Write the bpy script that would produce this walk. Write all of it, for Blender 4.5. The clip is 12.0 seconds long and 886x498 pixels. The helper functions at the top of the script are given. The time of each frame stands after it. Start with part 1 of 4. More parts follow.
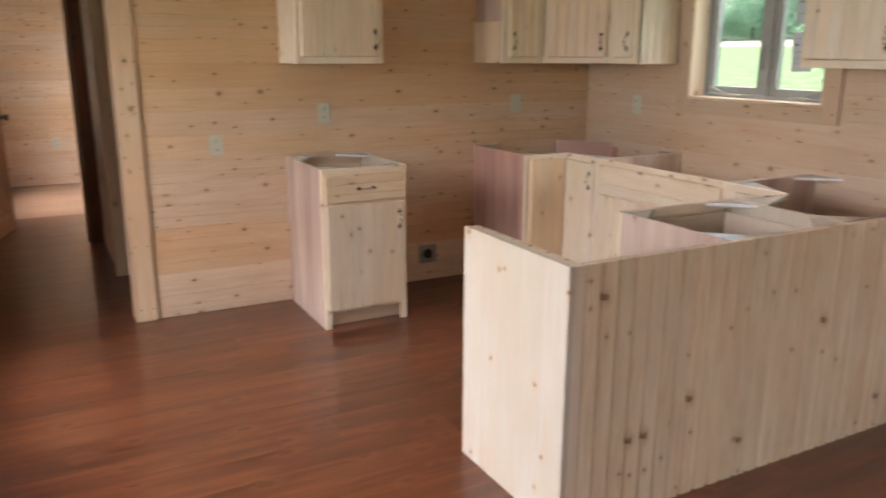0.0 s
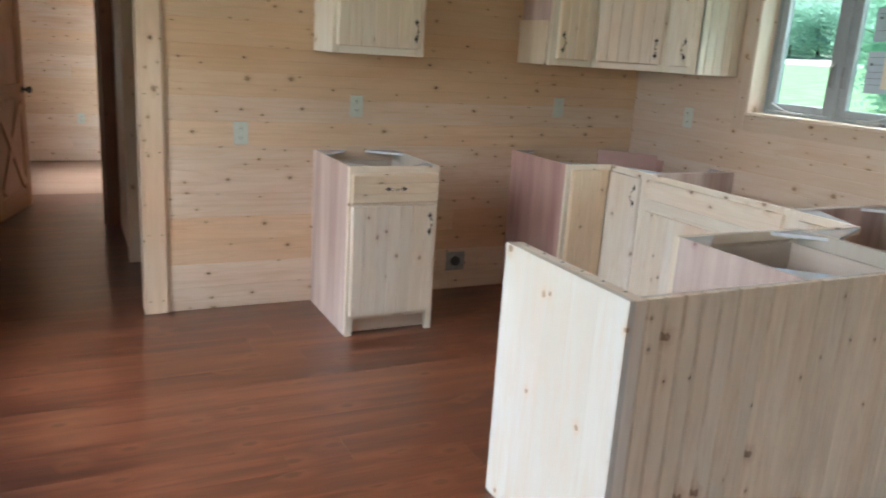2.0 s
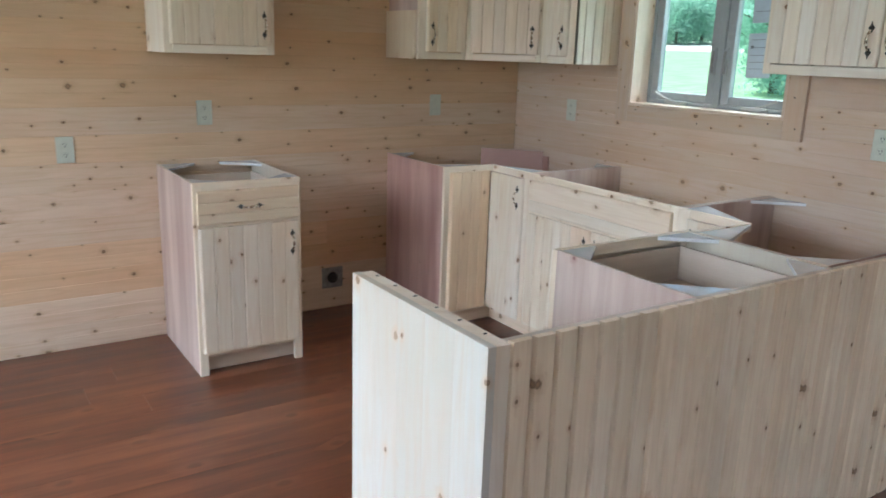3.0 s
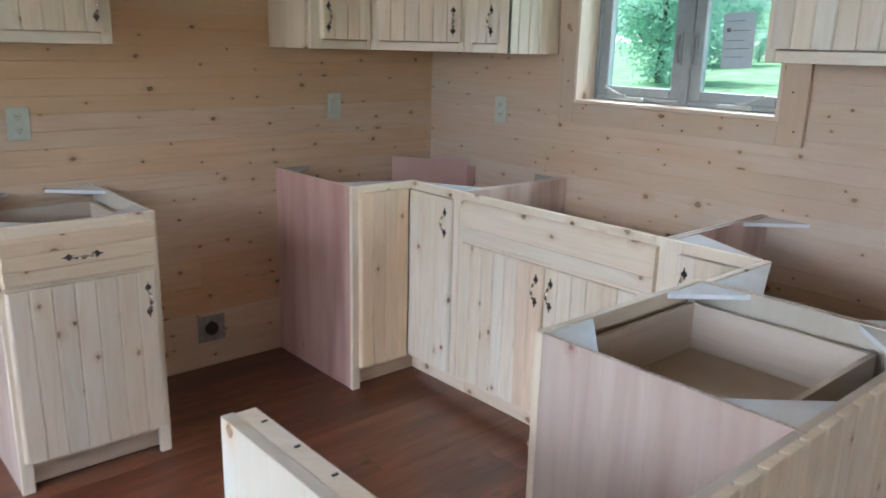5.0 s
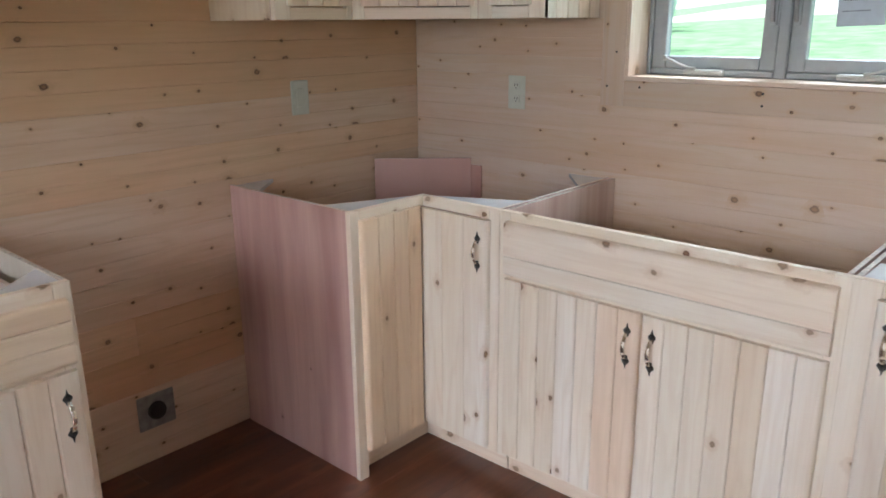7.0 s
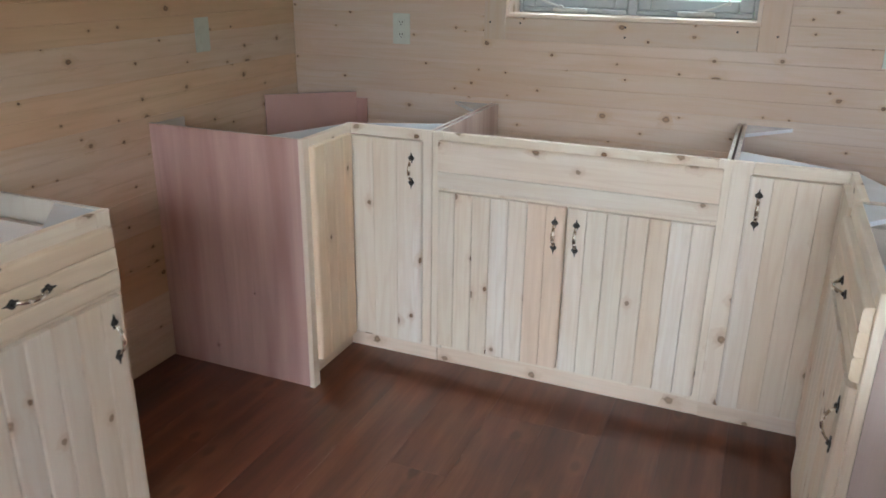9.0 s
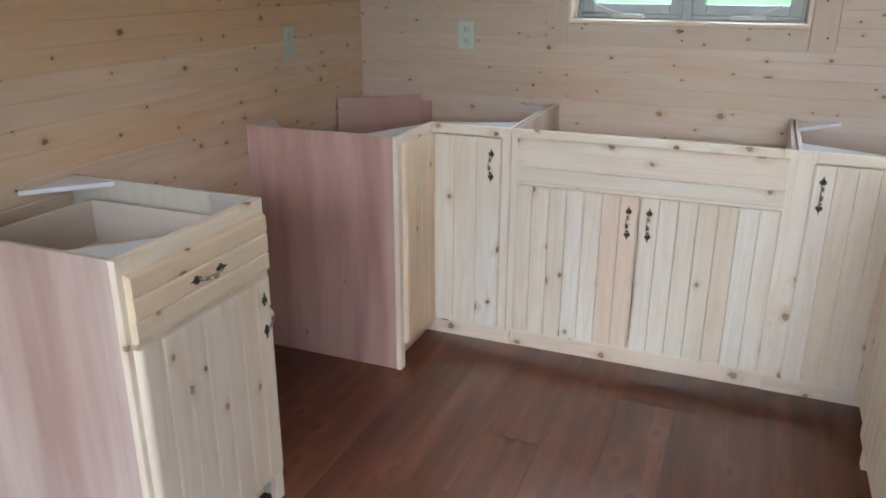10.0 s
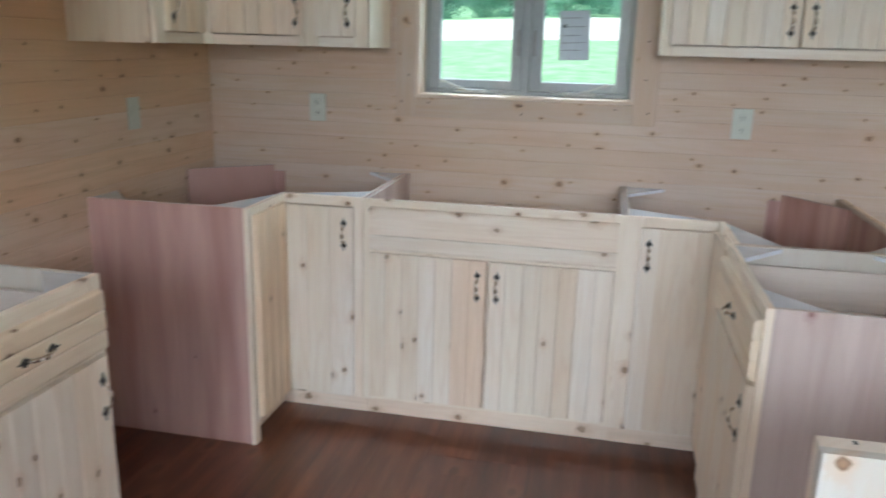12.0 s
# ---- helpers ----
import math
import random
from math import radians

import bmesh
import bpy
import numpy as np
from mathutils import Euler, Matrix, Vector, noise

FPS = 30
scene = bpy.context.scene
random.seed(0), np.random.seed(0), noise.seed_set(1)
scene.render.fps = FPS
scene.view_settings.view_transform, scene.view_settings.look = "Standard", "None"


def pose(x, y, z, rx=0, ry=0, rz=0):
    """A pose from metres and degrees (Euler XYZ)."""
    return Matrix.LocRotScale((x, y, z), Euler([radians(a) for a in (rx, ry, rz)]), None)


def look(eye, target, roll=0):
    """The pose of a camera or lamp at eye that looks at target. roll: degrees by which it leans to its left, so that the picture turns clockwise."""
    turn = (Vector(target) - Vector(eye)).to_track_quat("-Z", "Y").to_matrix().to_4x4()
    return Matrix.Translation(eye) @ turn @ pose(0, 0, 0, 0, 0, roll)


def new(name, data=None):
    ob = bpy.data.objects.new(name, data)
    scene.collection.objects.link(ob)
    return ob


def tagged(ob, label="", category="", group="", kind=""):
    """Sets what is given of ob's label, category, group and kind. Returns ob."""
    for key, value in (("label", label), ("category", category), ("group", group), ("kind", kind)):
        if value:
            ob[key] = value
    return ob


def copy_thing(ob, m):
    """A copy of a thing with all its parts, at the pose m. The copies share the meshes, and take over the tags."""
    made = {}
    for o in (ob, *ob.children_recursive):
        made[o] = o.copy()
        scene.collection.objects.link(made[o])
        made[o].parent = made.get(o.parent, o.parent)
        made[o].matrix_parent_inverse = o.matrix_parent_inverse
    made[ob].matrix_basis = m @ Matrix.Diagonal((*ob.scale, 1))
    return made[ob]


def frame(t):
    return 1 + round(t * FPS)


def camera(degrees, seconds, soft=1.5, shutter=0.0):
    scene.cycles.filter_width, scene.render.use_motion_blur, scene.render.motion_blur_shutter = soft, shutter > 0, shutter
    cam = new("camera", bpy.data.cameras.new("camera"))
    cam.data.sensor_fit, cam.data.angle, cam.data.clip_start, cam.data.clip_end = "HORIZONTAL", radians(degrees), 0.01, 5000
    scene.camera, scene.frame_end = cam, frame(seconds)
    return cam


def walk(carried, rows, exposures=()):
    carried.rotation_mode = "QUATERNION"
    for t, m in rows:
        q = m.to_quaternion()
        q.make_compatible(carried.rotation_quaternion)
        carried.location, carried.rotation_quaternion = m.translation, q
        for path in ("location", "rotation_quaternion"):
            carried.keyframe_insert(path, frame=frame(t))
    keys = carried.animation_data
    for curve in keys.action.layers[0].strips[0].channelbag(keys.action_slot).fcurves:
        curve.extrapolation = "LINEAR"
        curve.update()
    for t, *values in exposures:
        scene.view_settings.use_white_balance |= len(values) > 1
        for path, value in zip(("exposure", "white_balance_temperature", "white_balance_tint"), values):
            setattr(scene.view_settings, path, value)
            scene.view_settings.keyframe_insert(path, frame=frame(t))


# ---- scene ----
cam = camera(59.8, 12.0, soft=1.7, shutter=0.4)
PATH = [
    (0, (1.121, 2.215, 1.468), (2.034, 3.925, 0.973), 0.2),
    (0.5, (1.083, 2.251, 1.451), (1.746, 4.071, 0.952), 1.2),
    (0.75, (1.09, 2.278, 1.451), (1.703, 4.117, 0.957), 1.35),
    (1, (1.1, 2.307, 1.452), (1.7, 4.151, 0.962), 1.5),
    (1.5, (1.115, 2.397, 1.461), (1.815, 4.206, 0.974), 3.2),
    (2, (1.192, 2.484, 1.453), (2.061, 4.215, 0.952), 3.7),
    (2.5, (1.415, 2.633, 1.441), (2.425, 4.287, 0.947), 2.5),
    (3, (1.552, 2.749, 1.454), (2.62, 4.365, 0.954), 1.9),
    (3.2, (1.59, 2.816, 1.445), (2.697, 4.405, 0.944), 2.0),
    (5, (1.978, 3.494, 1.429), (3.257, 4.945, 0.919), 1.5),
    (5.5, (2.04, 3.692, 1.417), (3.425, 5.044, 0.912), 2.4),
    (6, (2.087, 3.899, 1.407), (3.502, 5.213, 0.884), 2.0),
    (6.5, (2.173, 4.09, 1.398), (3.547, 5.429, 0.833), 0.5),
    (7, (2.291, 4.37, 1.395), (3.714, 5.657, 0.83), -0.5),
    (7.5, (2.267, 4.564, 1.379), (3.839, 5.595, 0.697), 1.5),
    (7.7, (2.239, 4.623, 1.399), (3.845, 5.541, 0.64), 2.3),
    (9.5, (1.489, 4.764, 1.388), (3.239, 5.46, 0.716), 0.6),
    (10, (1.385, 4.902, 1.396), (3.131, 5.606, 0.722), 0.2),
    (10.5, (1.357, 4.921, 1.41), (3.098, 5.666, 0.765), 0.5),
    (11, (1.351, 4.921, 1.41), (3.106, 5.661, 0.8), 0.7),
    (11.5, (1.357, 4.909, 1.409), (3.161, 5.558, 0.84), 1.3),
    (12, (1.362, 4.846, 1.417), (3.256, 5.238, 0.909), 1.5),
]
walk(cam, [(t, look(eye, target, roll)) for t, eye, target, roll in PATH], exposures=[(0, 0.66, 7350, 22), (0.5, 0.70, 6700, 16), (1.2, 0.74, 6550, 14), (2.4, 0.74, 5800, 9), (5.2, 0.72, 5650, 11), (7.0, 0.73, 6050, 17), (9.5, 0.66, 5850, 11), (10.2, 0.76, 5800, 11), (12, 0.65, 5750, 11)])

# ---- world and light ----
world = bpy.data.worlds.new("sky")
scene.world = world
world.use_nodes = True
wn = world.node_tree.nodes
sky = wn.new("ShaderNodeTexSky")
sky.sky_type, sky.sun_disc = "NISHITA", False
sky.sun_elevation, sky.sun_rotation = radians(56), radians(0)
sky.air_density, sky.dust_density = 1.0, 4.0
wn["Background"].inputs["Strength"].default_value = 0.15
world.node_tree.links.new(sky.outputs[0], wn["Background"].inputs["Color"])

sun = new("sun", bpy.data.lights.new("sun", "SUN"))
sun.data.energy, sun.data.angle, sun.data.color = 5.0, radians(12), (1.0, 0.96, 0.9)
sun.matrix_world = look((2, 20, 30), (0, 0, 0))


def window_light(eye, target, wide, high, watts):
    lamp = new("window_daylight", bpy.data.lights.new("window_daylight", "AREA"))
    lamp.data.shape, lamp.data.size, lamp.data.size_y = "RECTANGLE", wide, high
    lamp.data.energy, lamp.data.color, lamp.data.spread = watts, (0.86, 0.95, 1.0), radians(118)
    lamp.matrix_world = look(eye, target)


# ---- plan ----
XL, XW, YA = 0.605, 4.62, 6.612        # left wall, window wall, back wall of the kitchen (board faces)
YS, YF, YP = -1.6, 11.93, 8.72          # wall behind the start, end wall of the far room, partition at the hall's end
CEIL, TOP = 2.44, 0.876
BOARD, BEAD = 0.1277, 0.0645
YC = 5.2265                             # middle of the sink run
W1, W2, W0 = (3.70, 4.63), (5.16, 6.09), (1.6, 2.4)
WZ0, WZ1 = 0.42, 1.98

# W0 and the south and far-room windows are unseen, added to let daylight in
for (lo, hi), watts in ((W0, 31), (W1, 25), (W2, 20)):
    window_light((XL - 0.8, (lo + hi) / 2, 1.84), (XL + 0.6, (lo + hi) / 2, 0.74), hi - lo + 0.3, 1.45, watts)
window_light((2.6, YS - 0.85, 2.1), (2.6, YS + 1, 0.8), 2.2, 1.6, 15)
window_light((XL - 0.62, 10.6, 1.7), (XL + 0.6, 10.6, 1.0), 1.0, 1.3, 52)
window_light((XW + 0.95, 5.2, 2.65), (XW - 0.1, 5.2, 1.45), 1.5, 1.1, 26)


# ---- materials ----
def material(name):
    m = bpy.data.materials.new(name)
    m.use_nodes = True
    return m, m.node_tree.nodes, m.node_tree.links, m.node_tree.nodes["Principled BSDF"]


def math_node(n, l, op, a, b=None, c=None):
    k = n.new("ShaderNodeMath")
    k.operation = op
    for i, v in enumerate((a, b, c)):
        if v is None:
            continue
        if isinstance(v, (int, float)):
            k.inputs[i].default_value = v
        else:
            l.new(v, k.inputs[i])
    return k.outputs[0]


def mix_node(n, l, f, a, b, blend="MIX"):
    k = n.new("ShaderNodeMix")
    k.data_type, k.blend_type = "RGBA", blend
    for s, v in ((0, f), (6, a), (7, b)):
        if isinstance(v, (int, float)):
            k.inputs[s].default_value = v
        elif isinstance(v, tuple):
            k.inputs[s].default_value = (*v, 1)
        else:
            l.new(v, k.inputs[s])
    return k.outputs[2]


def ramp(n, l, fac, stops):
    k = n.new("ShaderNodeValToRGB")
    e = k.color_ramp.elements
    while len(e) < len(stops):
        e.new(0.5)
    for s, (p, c) in zip(e, stops):
        s.position, s.color = p, (*c, 1)
    l.new(fac, k.inputs[0])
    return k.outputs[0]


def wood(name, pale, warm, line, knots, rough, coat=0.0, grain=1.0, bump=0.15, tint=True, knot_size=1.0, patch=(1.6, 4.5), knot_colour=(0.10, 0.045, 0.02), vary=0.16, rings_f=0.17, streaks=0.28, knot_spread=0.085):
    """Boards with grain along u of the UV map (metres); every object shifts the pattern by its own random number."""
    m, n, l, p = material(name)
    uv = n.new("ShaderNodeUVMap")
    info = n.new("ShaderNodeObjectInfo")
    sep = n.new("ShaderNodeSeparateXYZ")
    l.new(uv.outputs[0], sep.inputs[0])
    rnd = math_node(n, l, "MULTIPLY", info.outputs["Random"], 37.0)

    def coords(su, sv, shift):
        c = n.new("ShaderNodeCombineXYZ")
        l.new(math_node(n, l, "MULTIPLY_ADD", sep.outputs[0], su, math_node(n, l, "MULTIPLY", rnd, shift)), c.inputs[0])
        l.new(math_node(n, l, "MULTIPLY", sep.outputs[1], sv), c.inputs[1])
        l.new(math_node(n, l, "MULTIPLY", rnd, shift * 1.7), c.inputs[2])
        return c.outputs[0]

    # knots: cells stretched along the board, only some of them filled
    vor = n.new("ShaderNodeTexVoronoi")
    vor.voronoi_dimensions = "2D"
    vor.inputs["Scale"].default_value = 1.0
    knot_uv = coords(8.5, 10.0, 1.3)
    l.new(knot_uv, vor.inputs["Vector"])
    pick = n.new("ShaderNodeSeparateColor")
    l.new(vor.outputs["Color"], pick.inputs[0])
    has = math_node(n, l, "LESS_THAN", pick.outputs[0], knots)
    size = math_node(n, l, "MULTIPLY_ADD", math_node(n, l, "POWER", pick.outputs[1], 3.0), knot_spread * knot_size, 0.042 * knot_size)
    ragged = n.new("ShaderNodeTexNoise")
    ragged.inputs["Scale"].default_value, ragged.inputs["Detail"].default_value = 1.0, 3.0
    l.new(coords(55.0, 75.0, 1.1), ragged.inputs["Vector"])
    near = math_node(n, l, "DIVIDE", vor.outputs["Distance"], size)
    near = math_node(n, l, "MULTIPLY", near, math_node(n, l, "MULTIPLY_ADD", ragged.outputs[0], 1.5, 0.3))
    away = n.new("ShaderNodeVectorMath")
    away.operation = "SUBTRACT"
    l.new(knot_uv, away.inputs[0])
    l.new(vor.outputs["Position"], away.inputs[1])
    offs = n.new("ShaderNodeSeparateXYZ")
    l.new(away.outputs[0], offs.inputs[0])
    along = math_node(n, l, "SUBTRACT", 1.0, math_node(n, l, "MULTIPLY", math_node(n, l, "ABSOLUTE", offs.outputs[0]), 1.9))
    across = math_node(n, l, "SUBTRACT", 1.0, math_node(n, l, "DIVIDE", math_node(n, l, "ABSOLUTE", offs.outputs[1]), math_node(n, l, "MULTIPLY", size, 1.5)))
    tail = math_node(n, l, "MULTIPLY", math_node(n, l, "MAXIMUM", along, 0.0), math_node(n, l, "MAXIMUM", across, 0.0))
    tail = math_node(n, l, "MULTIPLY", tail, has)
    core = n.new("ShaderNodeMapRange")
    core.inputs[1].default_value, core.inputs[2].default_value = 1.1, 0.75
    l.new(near, core.inputs[0])
    core_f = math_node(n, l, "MULTIPLY", core.outputs[0], has)
    halo = n.new("ShaderNodeMapRange")
    halo.inputs[1].default_value, halo.inputs[2].default_value = 4.0, 0.9
    l.new(near, halo.inputs[0])
    halo_f = math_node(n, l, "MULTIPLY", math_node(n, l, "POWER", halo.outputs[0], 2.0), has)

    # growth rings, bent round the knots
    big = n.new("ShaderNodeTexNoise")
    big.inputs["Scale"].default_value, big.inputs["Detail"].default_value = 1.0, 3.0
    l.new(coords(0.9, 9.0, 2.1), big.inputs["Vector"])
    rings = math_node(n, l, "ADD", math_node(n, l, "MULTIPLY", big.outputs[0], 9.0), math_node(n, l, "MULTIPLY", halo_f, 1.6))
    wave = math_node(n, l, "SINE", math_node(n, l, "MULTIPLY", rings, 6.2832))
    wave = math_node(n, l, "POWER", math_node(n, l, "MULTIPLY_ADD", wave, 0.5, 0.5), 2.5)
    fine = n.new("ShaderNodeTexNoise")
    fine.inputs["Scale"].default_value, fine.inputs["Detail"].default_value = 1.0, 4.0
    l.new(coords(6.0, 260.0, 0.7), fine.inputs["Vector"])
    blotch = n.new("ShaderNodeTexNoise")
    blotch.inputs["Scale"].default_value, blotch.inputs["Detail"].default_value = 1.0, 2.0
    l.new(coords(*patch, 3.3), blotch.inputs["Vector"])

    streak = n.new("ShaderNodeTexNoise")
    streak.inputs["Scale"].default_value, streak.inputs["Detail"].default_value = 1.0, 5.0
    l.new(coords(1.3, 42.0, 1.9), streak.inputs["Vector"])
    base = mix_node(n, l, ramp(n, l, blotch.outputs[0], [(0.35, (0, 0, 0)), (0.68, (1, 1, 1))]), pale, warm)
    tone = math_node(n, l, "MULTIPLY_ADD", math_node(n, l, "FRACT", math_node(n, l, "MULTIPLY", info.outputs["Random"], 7.31)), vary, 0.98 - vary / 2)
    shade = n.new("ShaderNodeCombineColor")
    for i in range(3):
        l.new(tone, shade.inputs[i])
    base = mix_node(n, l, 1.0, base, shade.outputs[0], "MULTIPLY")
    if tint:
        base = mix_node(n, l, 1.0, base, info.outputs["Color"], "MULTIPLY")
    base = mix_node(n, l, math_node(n, l, "MULTIPLY", wave, rings_f * grain), base, line)
    base = mix_node(n, l, math_node(n, l, "MULTIPLY", ramp(n, l, fine.outputs[0], [(0.45, (0, 0, 0)), (0.75, (1, 1, 1))]), 0.13 * grain), base, line)
    base = mix_node(n, l, math_node(n, l, "MULTIPLY", ramp(n, l, streak.outputs[0], [(0.48, (0, 0, 0)), (0.72, (1, 1, 1))]), streaks), base, line)
    base = mix_node(n, l, math_node(n, l, "MULTIPLY", tail, 0.4), base, line)
    base = mix_node(n, l, math_node(n, l, "MULTIPLY", halo_f, 0.6), base, line)
    heart = n.new("ShaderNodeMapRange")
    heart.inputs[1].default_value, heart.inputs[2].default_value = 0.75, 0.25
    l.new(near, heart.inputs[0])
    heart_f = math_node(n, l, "MULTIPLY", heart.outputs[0], math_node(n, l, "MULTIPLY_ADD", pick.outputs[1], 0.5, 0.35))
    knot_c = mix_node(n, l, heart_f, knot_colour, tuple(a * b for a, b in zip(line, (0.55, 0.42, 0.30))))
    base = mix_node(n, l, math_node(n, l, "MULTIPLY", core_f, math_node(n, l, "MULTIPLY_ADD", pick.outputs[2], 0.4, 0.6)), base, knot_c)
    l.new(base, p.inputs["Base Color"])
    r = math_node(n, l, "MULTIPLY_ADD", blotch.outputs[0], 0.14, rough - 0.07)
    l.new(r, p.inputs["Roughness"])
    p.inputs["Coat Weight"].default_value, p.inputs["Coat Roughness"].default_value = coat, 0.12
    b = n.new("ShaderNodeBump")
    b.inputs["Strength"].default_value, b.inputs["Distance"].default_value = bump, 0.002
    hgt = math_node(n, l, "ADD", math_node(n, l, "MULTIPLY", wave, -0.5), math_node(n, l, "ADD", math_node(n, l, "MULTIPLY", big.outputs[0], 3.0), math_node(n, l, "MULTIPLY", core_f, 0.8)))
    l.new(hgt, b.inputs["Height"])
    l.new(b.outputs[0], p.inputs["Normal"])
    if coat:
        l.new(b.outputs[0], p.inputs["Coat Normal"])
    return m


def floor_wood(name, dark, mid, lite):
    """Varnished red-brown boards: long streaks, board-to-board tone and small raised knots under a clear coat."""
    m, n, l, p = material(name)
    uv, info, sep = n.new("ShaderNodeUVMap"), n.new("ShaderNodeObjectInfo"), n.new("ShaderNodeSeparateXYZ")
    l.new(uv.outputs[0], sep.inputs[0])
    rnd = math_node(n, l, "MULTIPLY", info.outputs["Random"], 41.0)

    def noise_at(su, sv, detail, shift):
        c, k = n.new("ShaderNodeCombineXYZ"), n.new("ShaderNodeTexNoise")
        l.new(math_node(n, l, "MULTIPLY_ADD", sep.outputs[0], su, rnd), c.inputs[0])
        l.new(math_node(n, l, "MULTIPLY_ADD", sep.outputs[1], sv, shift), c.inputs[1])
        l.new(rnd, c.inputs[2])
        l.new(c.outputs[0], k.inputs["Vector"])
        k.inputs["Scale"].default_value, k.inputs["Detail"].default_value = 1.0, detail
        k.inputs["Roughness"].default_value = 0.6
        return k.outputs[0], c.outputs[0]

    broad, _ = noise_at(1.1, 9.0, 4.0, 0.0)
    streak, _ = noise_at(1.5, 17.0, 5.0, 3.0)
    fine, _ = noise_at(9.0, 190.0, 3.0, 7.0)
    _, cells = noise_at(5.2, 9.0, 1.0, 1.0)
    vor = n.new("ShaderNodeTexVoronoi")
    vor.voronoi_dimensions = "2D"
    vor.inputs["Scale"].default_value = 1.0
    l.new(cells, vor.inputs["Vector"])
    pick = n.new("ShaderNodeSeparateColor")
    l.new(vor.outputs["Color"], pick.inputs[0])
    has = math_node(n, l, "LESS_THAN", pick.outputs[0], 0.26)
    spot = n.new("ShaderNodeMapRange")
    spot.inputs[1].default_value, spot.inputs[2].default_value = 0.20, 0.09
    l.new(math_node(n, l, "MULTIPLY", vor.outputs["Distance"], math_node(n, l, "MULTIPLY_ADD", streak, 1.6, 0.2)), spot.inputs[0])
    knot = math_node(n, l, "MULTIPLY", spot.outputs[0], has)
    tone = math_node(n, l, "MULTIPLY_ADD", math_node(n, l, "FRACT", math_node(n, l, "MULTIPLY", info.outputs["Random"], 7.31)), 0.09, -0.045)
    mixv = math_node(n, l, "ADD", math_node(n, l, "MULTIPLY_ADD", streak, 0.62, tone), math_node(n, l, "MULTIPLY", broad, 0.38))
    col = ramp(n, l, mixv, [(0.33, dark), (0.50, mid), (0.68, lite)])
    col = mix_node(n, l, math_node(n, l, "MULTIPLY", ramp(n, l, fine, [(0.5, (0, 0, 0)), (0.72, (1, 1, 1))]), 0.16), col, dark)
    # lighter ring round each knot: its glint, painted into the colour
    knot_glint = n.new("ShaderNodeMapRange")
    knot_glint.inputs[1].default_value, knot_glint.inputs[2].default_value = 0.46, 0.12
    l.new(math_node(n, l, "MULTIPLY", vor.outputs["Distance"], math_node(n, l, "MULTIPLY_ADD", broad, 2.4, -0.2)), knot_glint.inputs[0])
    col = mix_node(n, l, math_node(n, l, "MULTIPLY", math_node(n, l, "MULTIPLY", knot_glint.outputs[0], has), 0.55), col, lite)
    col = mix_node(n, l, math_node(n, l, "MULTIPLY", knot, math_node(n, l, "MULTIPLY_ADD", pick.outputs[1], 0.35, 0.35)), col, tuple(0.5 * c for c in dark))
    l.new(col, p.inputs["Base Color"])
    l.new(math_node(n, l, "MULTIPLY_ADD", streak, 0.16, 0.30), p.inputs["Roughness"])
    p.inputs["Coat Weight"].default_value, p.inputs["Coat Roughness"].default_value = 0.6, 0.09
    bp = n.new("ShaderNodeBump")
    bp.inputs["Strength"].default_value, bp.inputs["Distance"].default_value = 0.32, 0.0012
    l.new(math_node(n, l, "ADD", math_node(n, l, "MULTIPLY", streak, 0.35), math_node(n, l, "ADD", math_node(n, l, "MULTIPLY", broad, 0.8), math_node(n, l, "MULTIPLY", knot, 1.1))), bp.inputs["Height"])
    l.new(bp.outputs[0], p.inputs["Normal"])
    l.new(bp.outputs[0], p.inputs["Coat Normal"])
    return m


def plain(name, colour, rough, metal=0.0, spread=0.12, scale=40.0, bump=0.0):
    m, n, l, p = material(name)
    tc, no = n.new("ShaderNodeTexCoord"), n.new("ShaderNodeTexNoise")
    no.inputs["Scale"].default_value, no.inputs["Detail"].default_value = scale, 5.0
    l.new(tc.outputs["Object"], no.inputs["Vector"])
    dark = tuple(c * (1 - spread) for c in colour)
    lite = tuple(min(1.0, c * (1 + spread)) for c in colour)
    l.new(ramp(n, l, no.outputs[0], [(0.35, dark), (0.65, lite)]), p.inputs["Base Color"])
    l.new(math_node(n, l, "MULTIPLY_ADD", no.outputs[0], 0.2, rough - 0.1), p.inputs["Roughness"])
    p.inputs["Metallic"].default_value = metal
    if bump:
        b = n.new("ShaderNodeBump")
        b.inputs["Strength"].default_value, b.inputs["Distance"].default_value = bump, 0.003
        l.new(no.outputs[0], b.inputs["Height"])
        l.new(b.outputs[0], p.inputs["Normal"])
    return m


PINE = wood("pine_boards", (0.72, 0.57, 0.435), (0.68, 0.485, 0.34), (0.52, 0.33, 0.18), 0.46, 0.44, knot_size=0.98, knot_colour=(0.06, 0.024, 0.011), vary=0.10)
CABINET = wood("cabinet_pine", (0.85, 0.755, 0.635), (0.82, 0.685, 0.535), (0.60, 0.41, 0.26), 0.30, 0.48, knot_size=1.6, knot_spread=0.05, knot_colour=(0.14, 0.058, 0.020), vary=0.07, streaks=0.2)
PENPINE = wood("peninsula_pine", (0.86, 0.765, 0.65), (0.82, 0.69, 0.55), (0.56, 0.36, 0.21), 0.42, 0.48, knot_size=1.1, knot_spread=0.05, knot_colour=(0.10, 0.04, 0.015), vary=0.08, streaks=0.2)
DARKPINE = wood("stained_pine_trim", (0.27, 0.118, 0.055), (0.21, 0.088, 0.042), (0.12, 0.05, 0.02), 0.3, 0.42)
DOORPINE = wood("varnished_door_pine", (0.42, 0.195, 0.080), (0.36, 0.155, 0.060), (0.22, 0.09, 0.035), 0.2, 0.5)
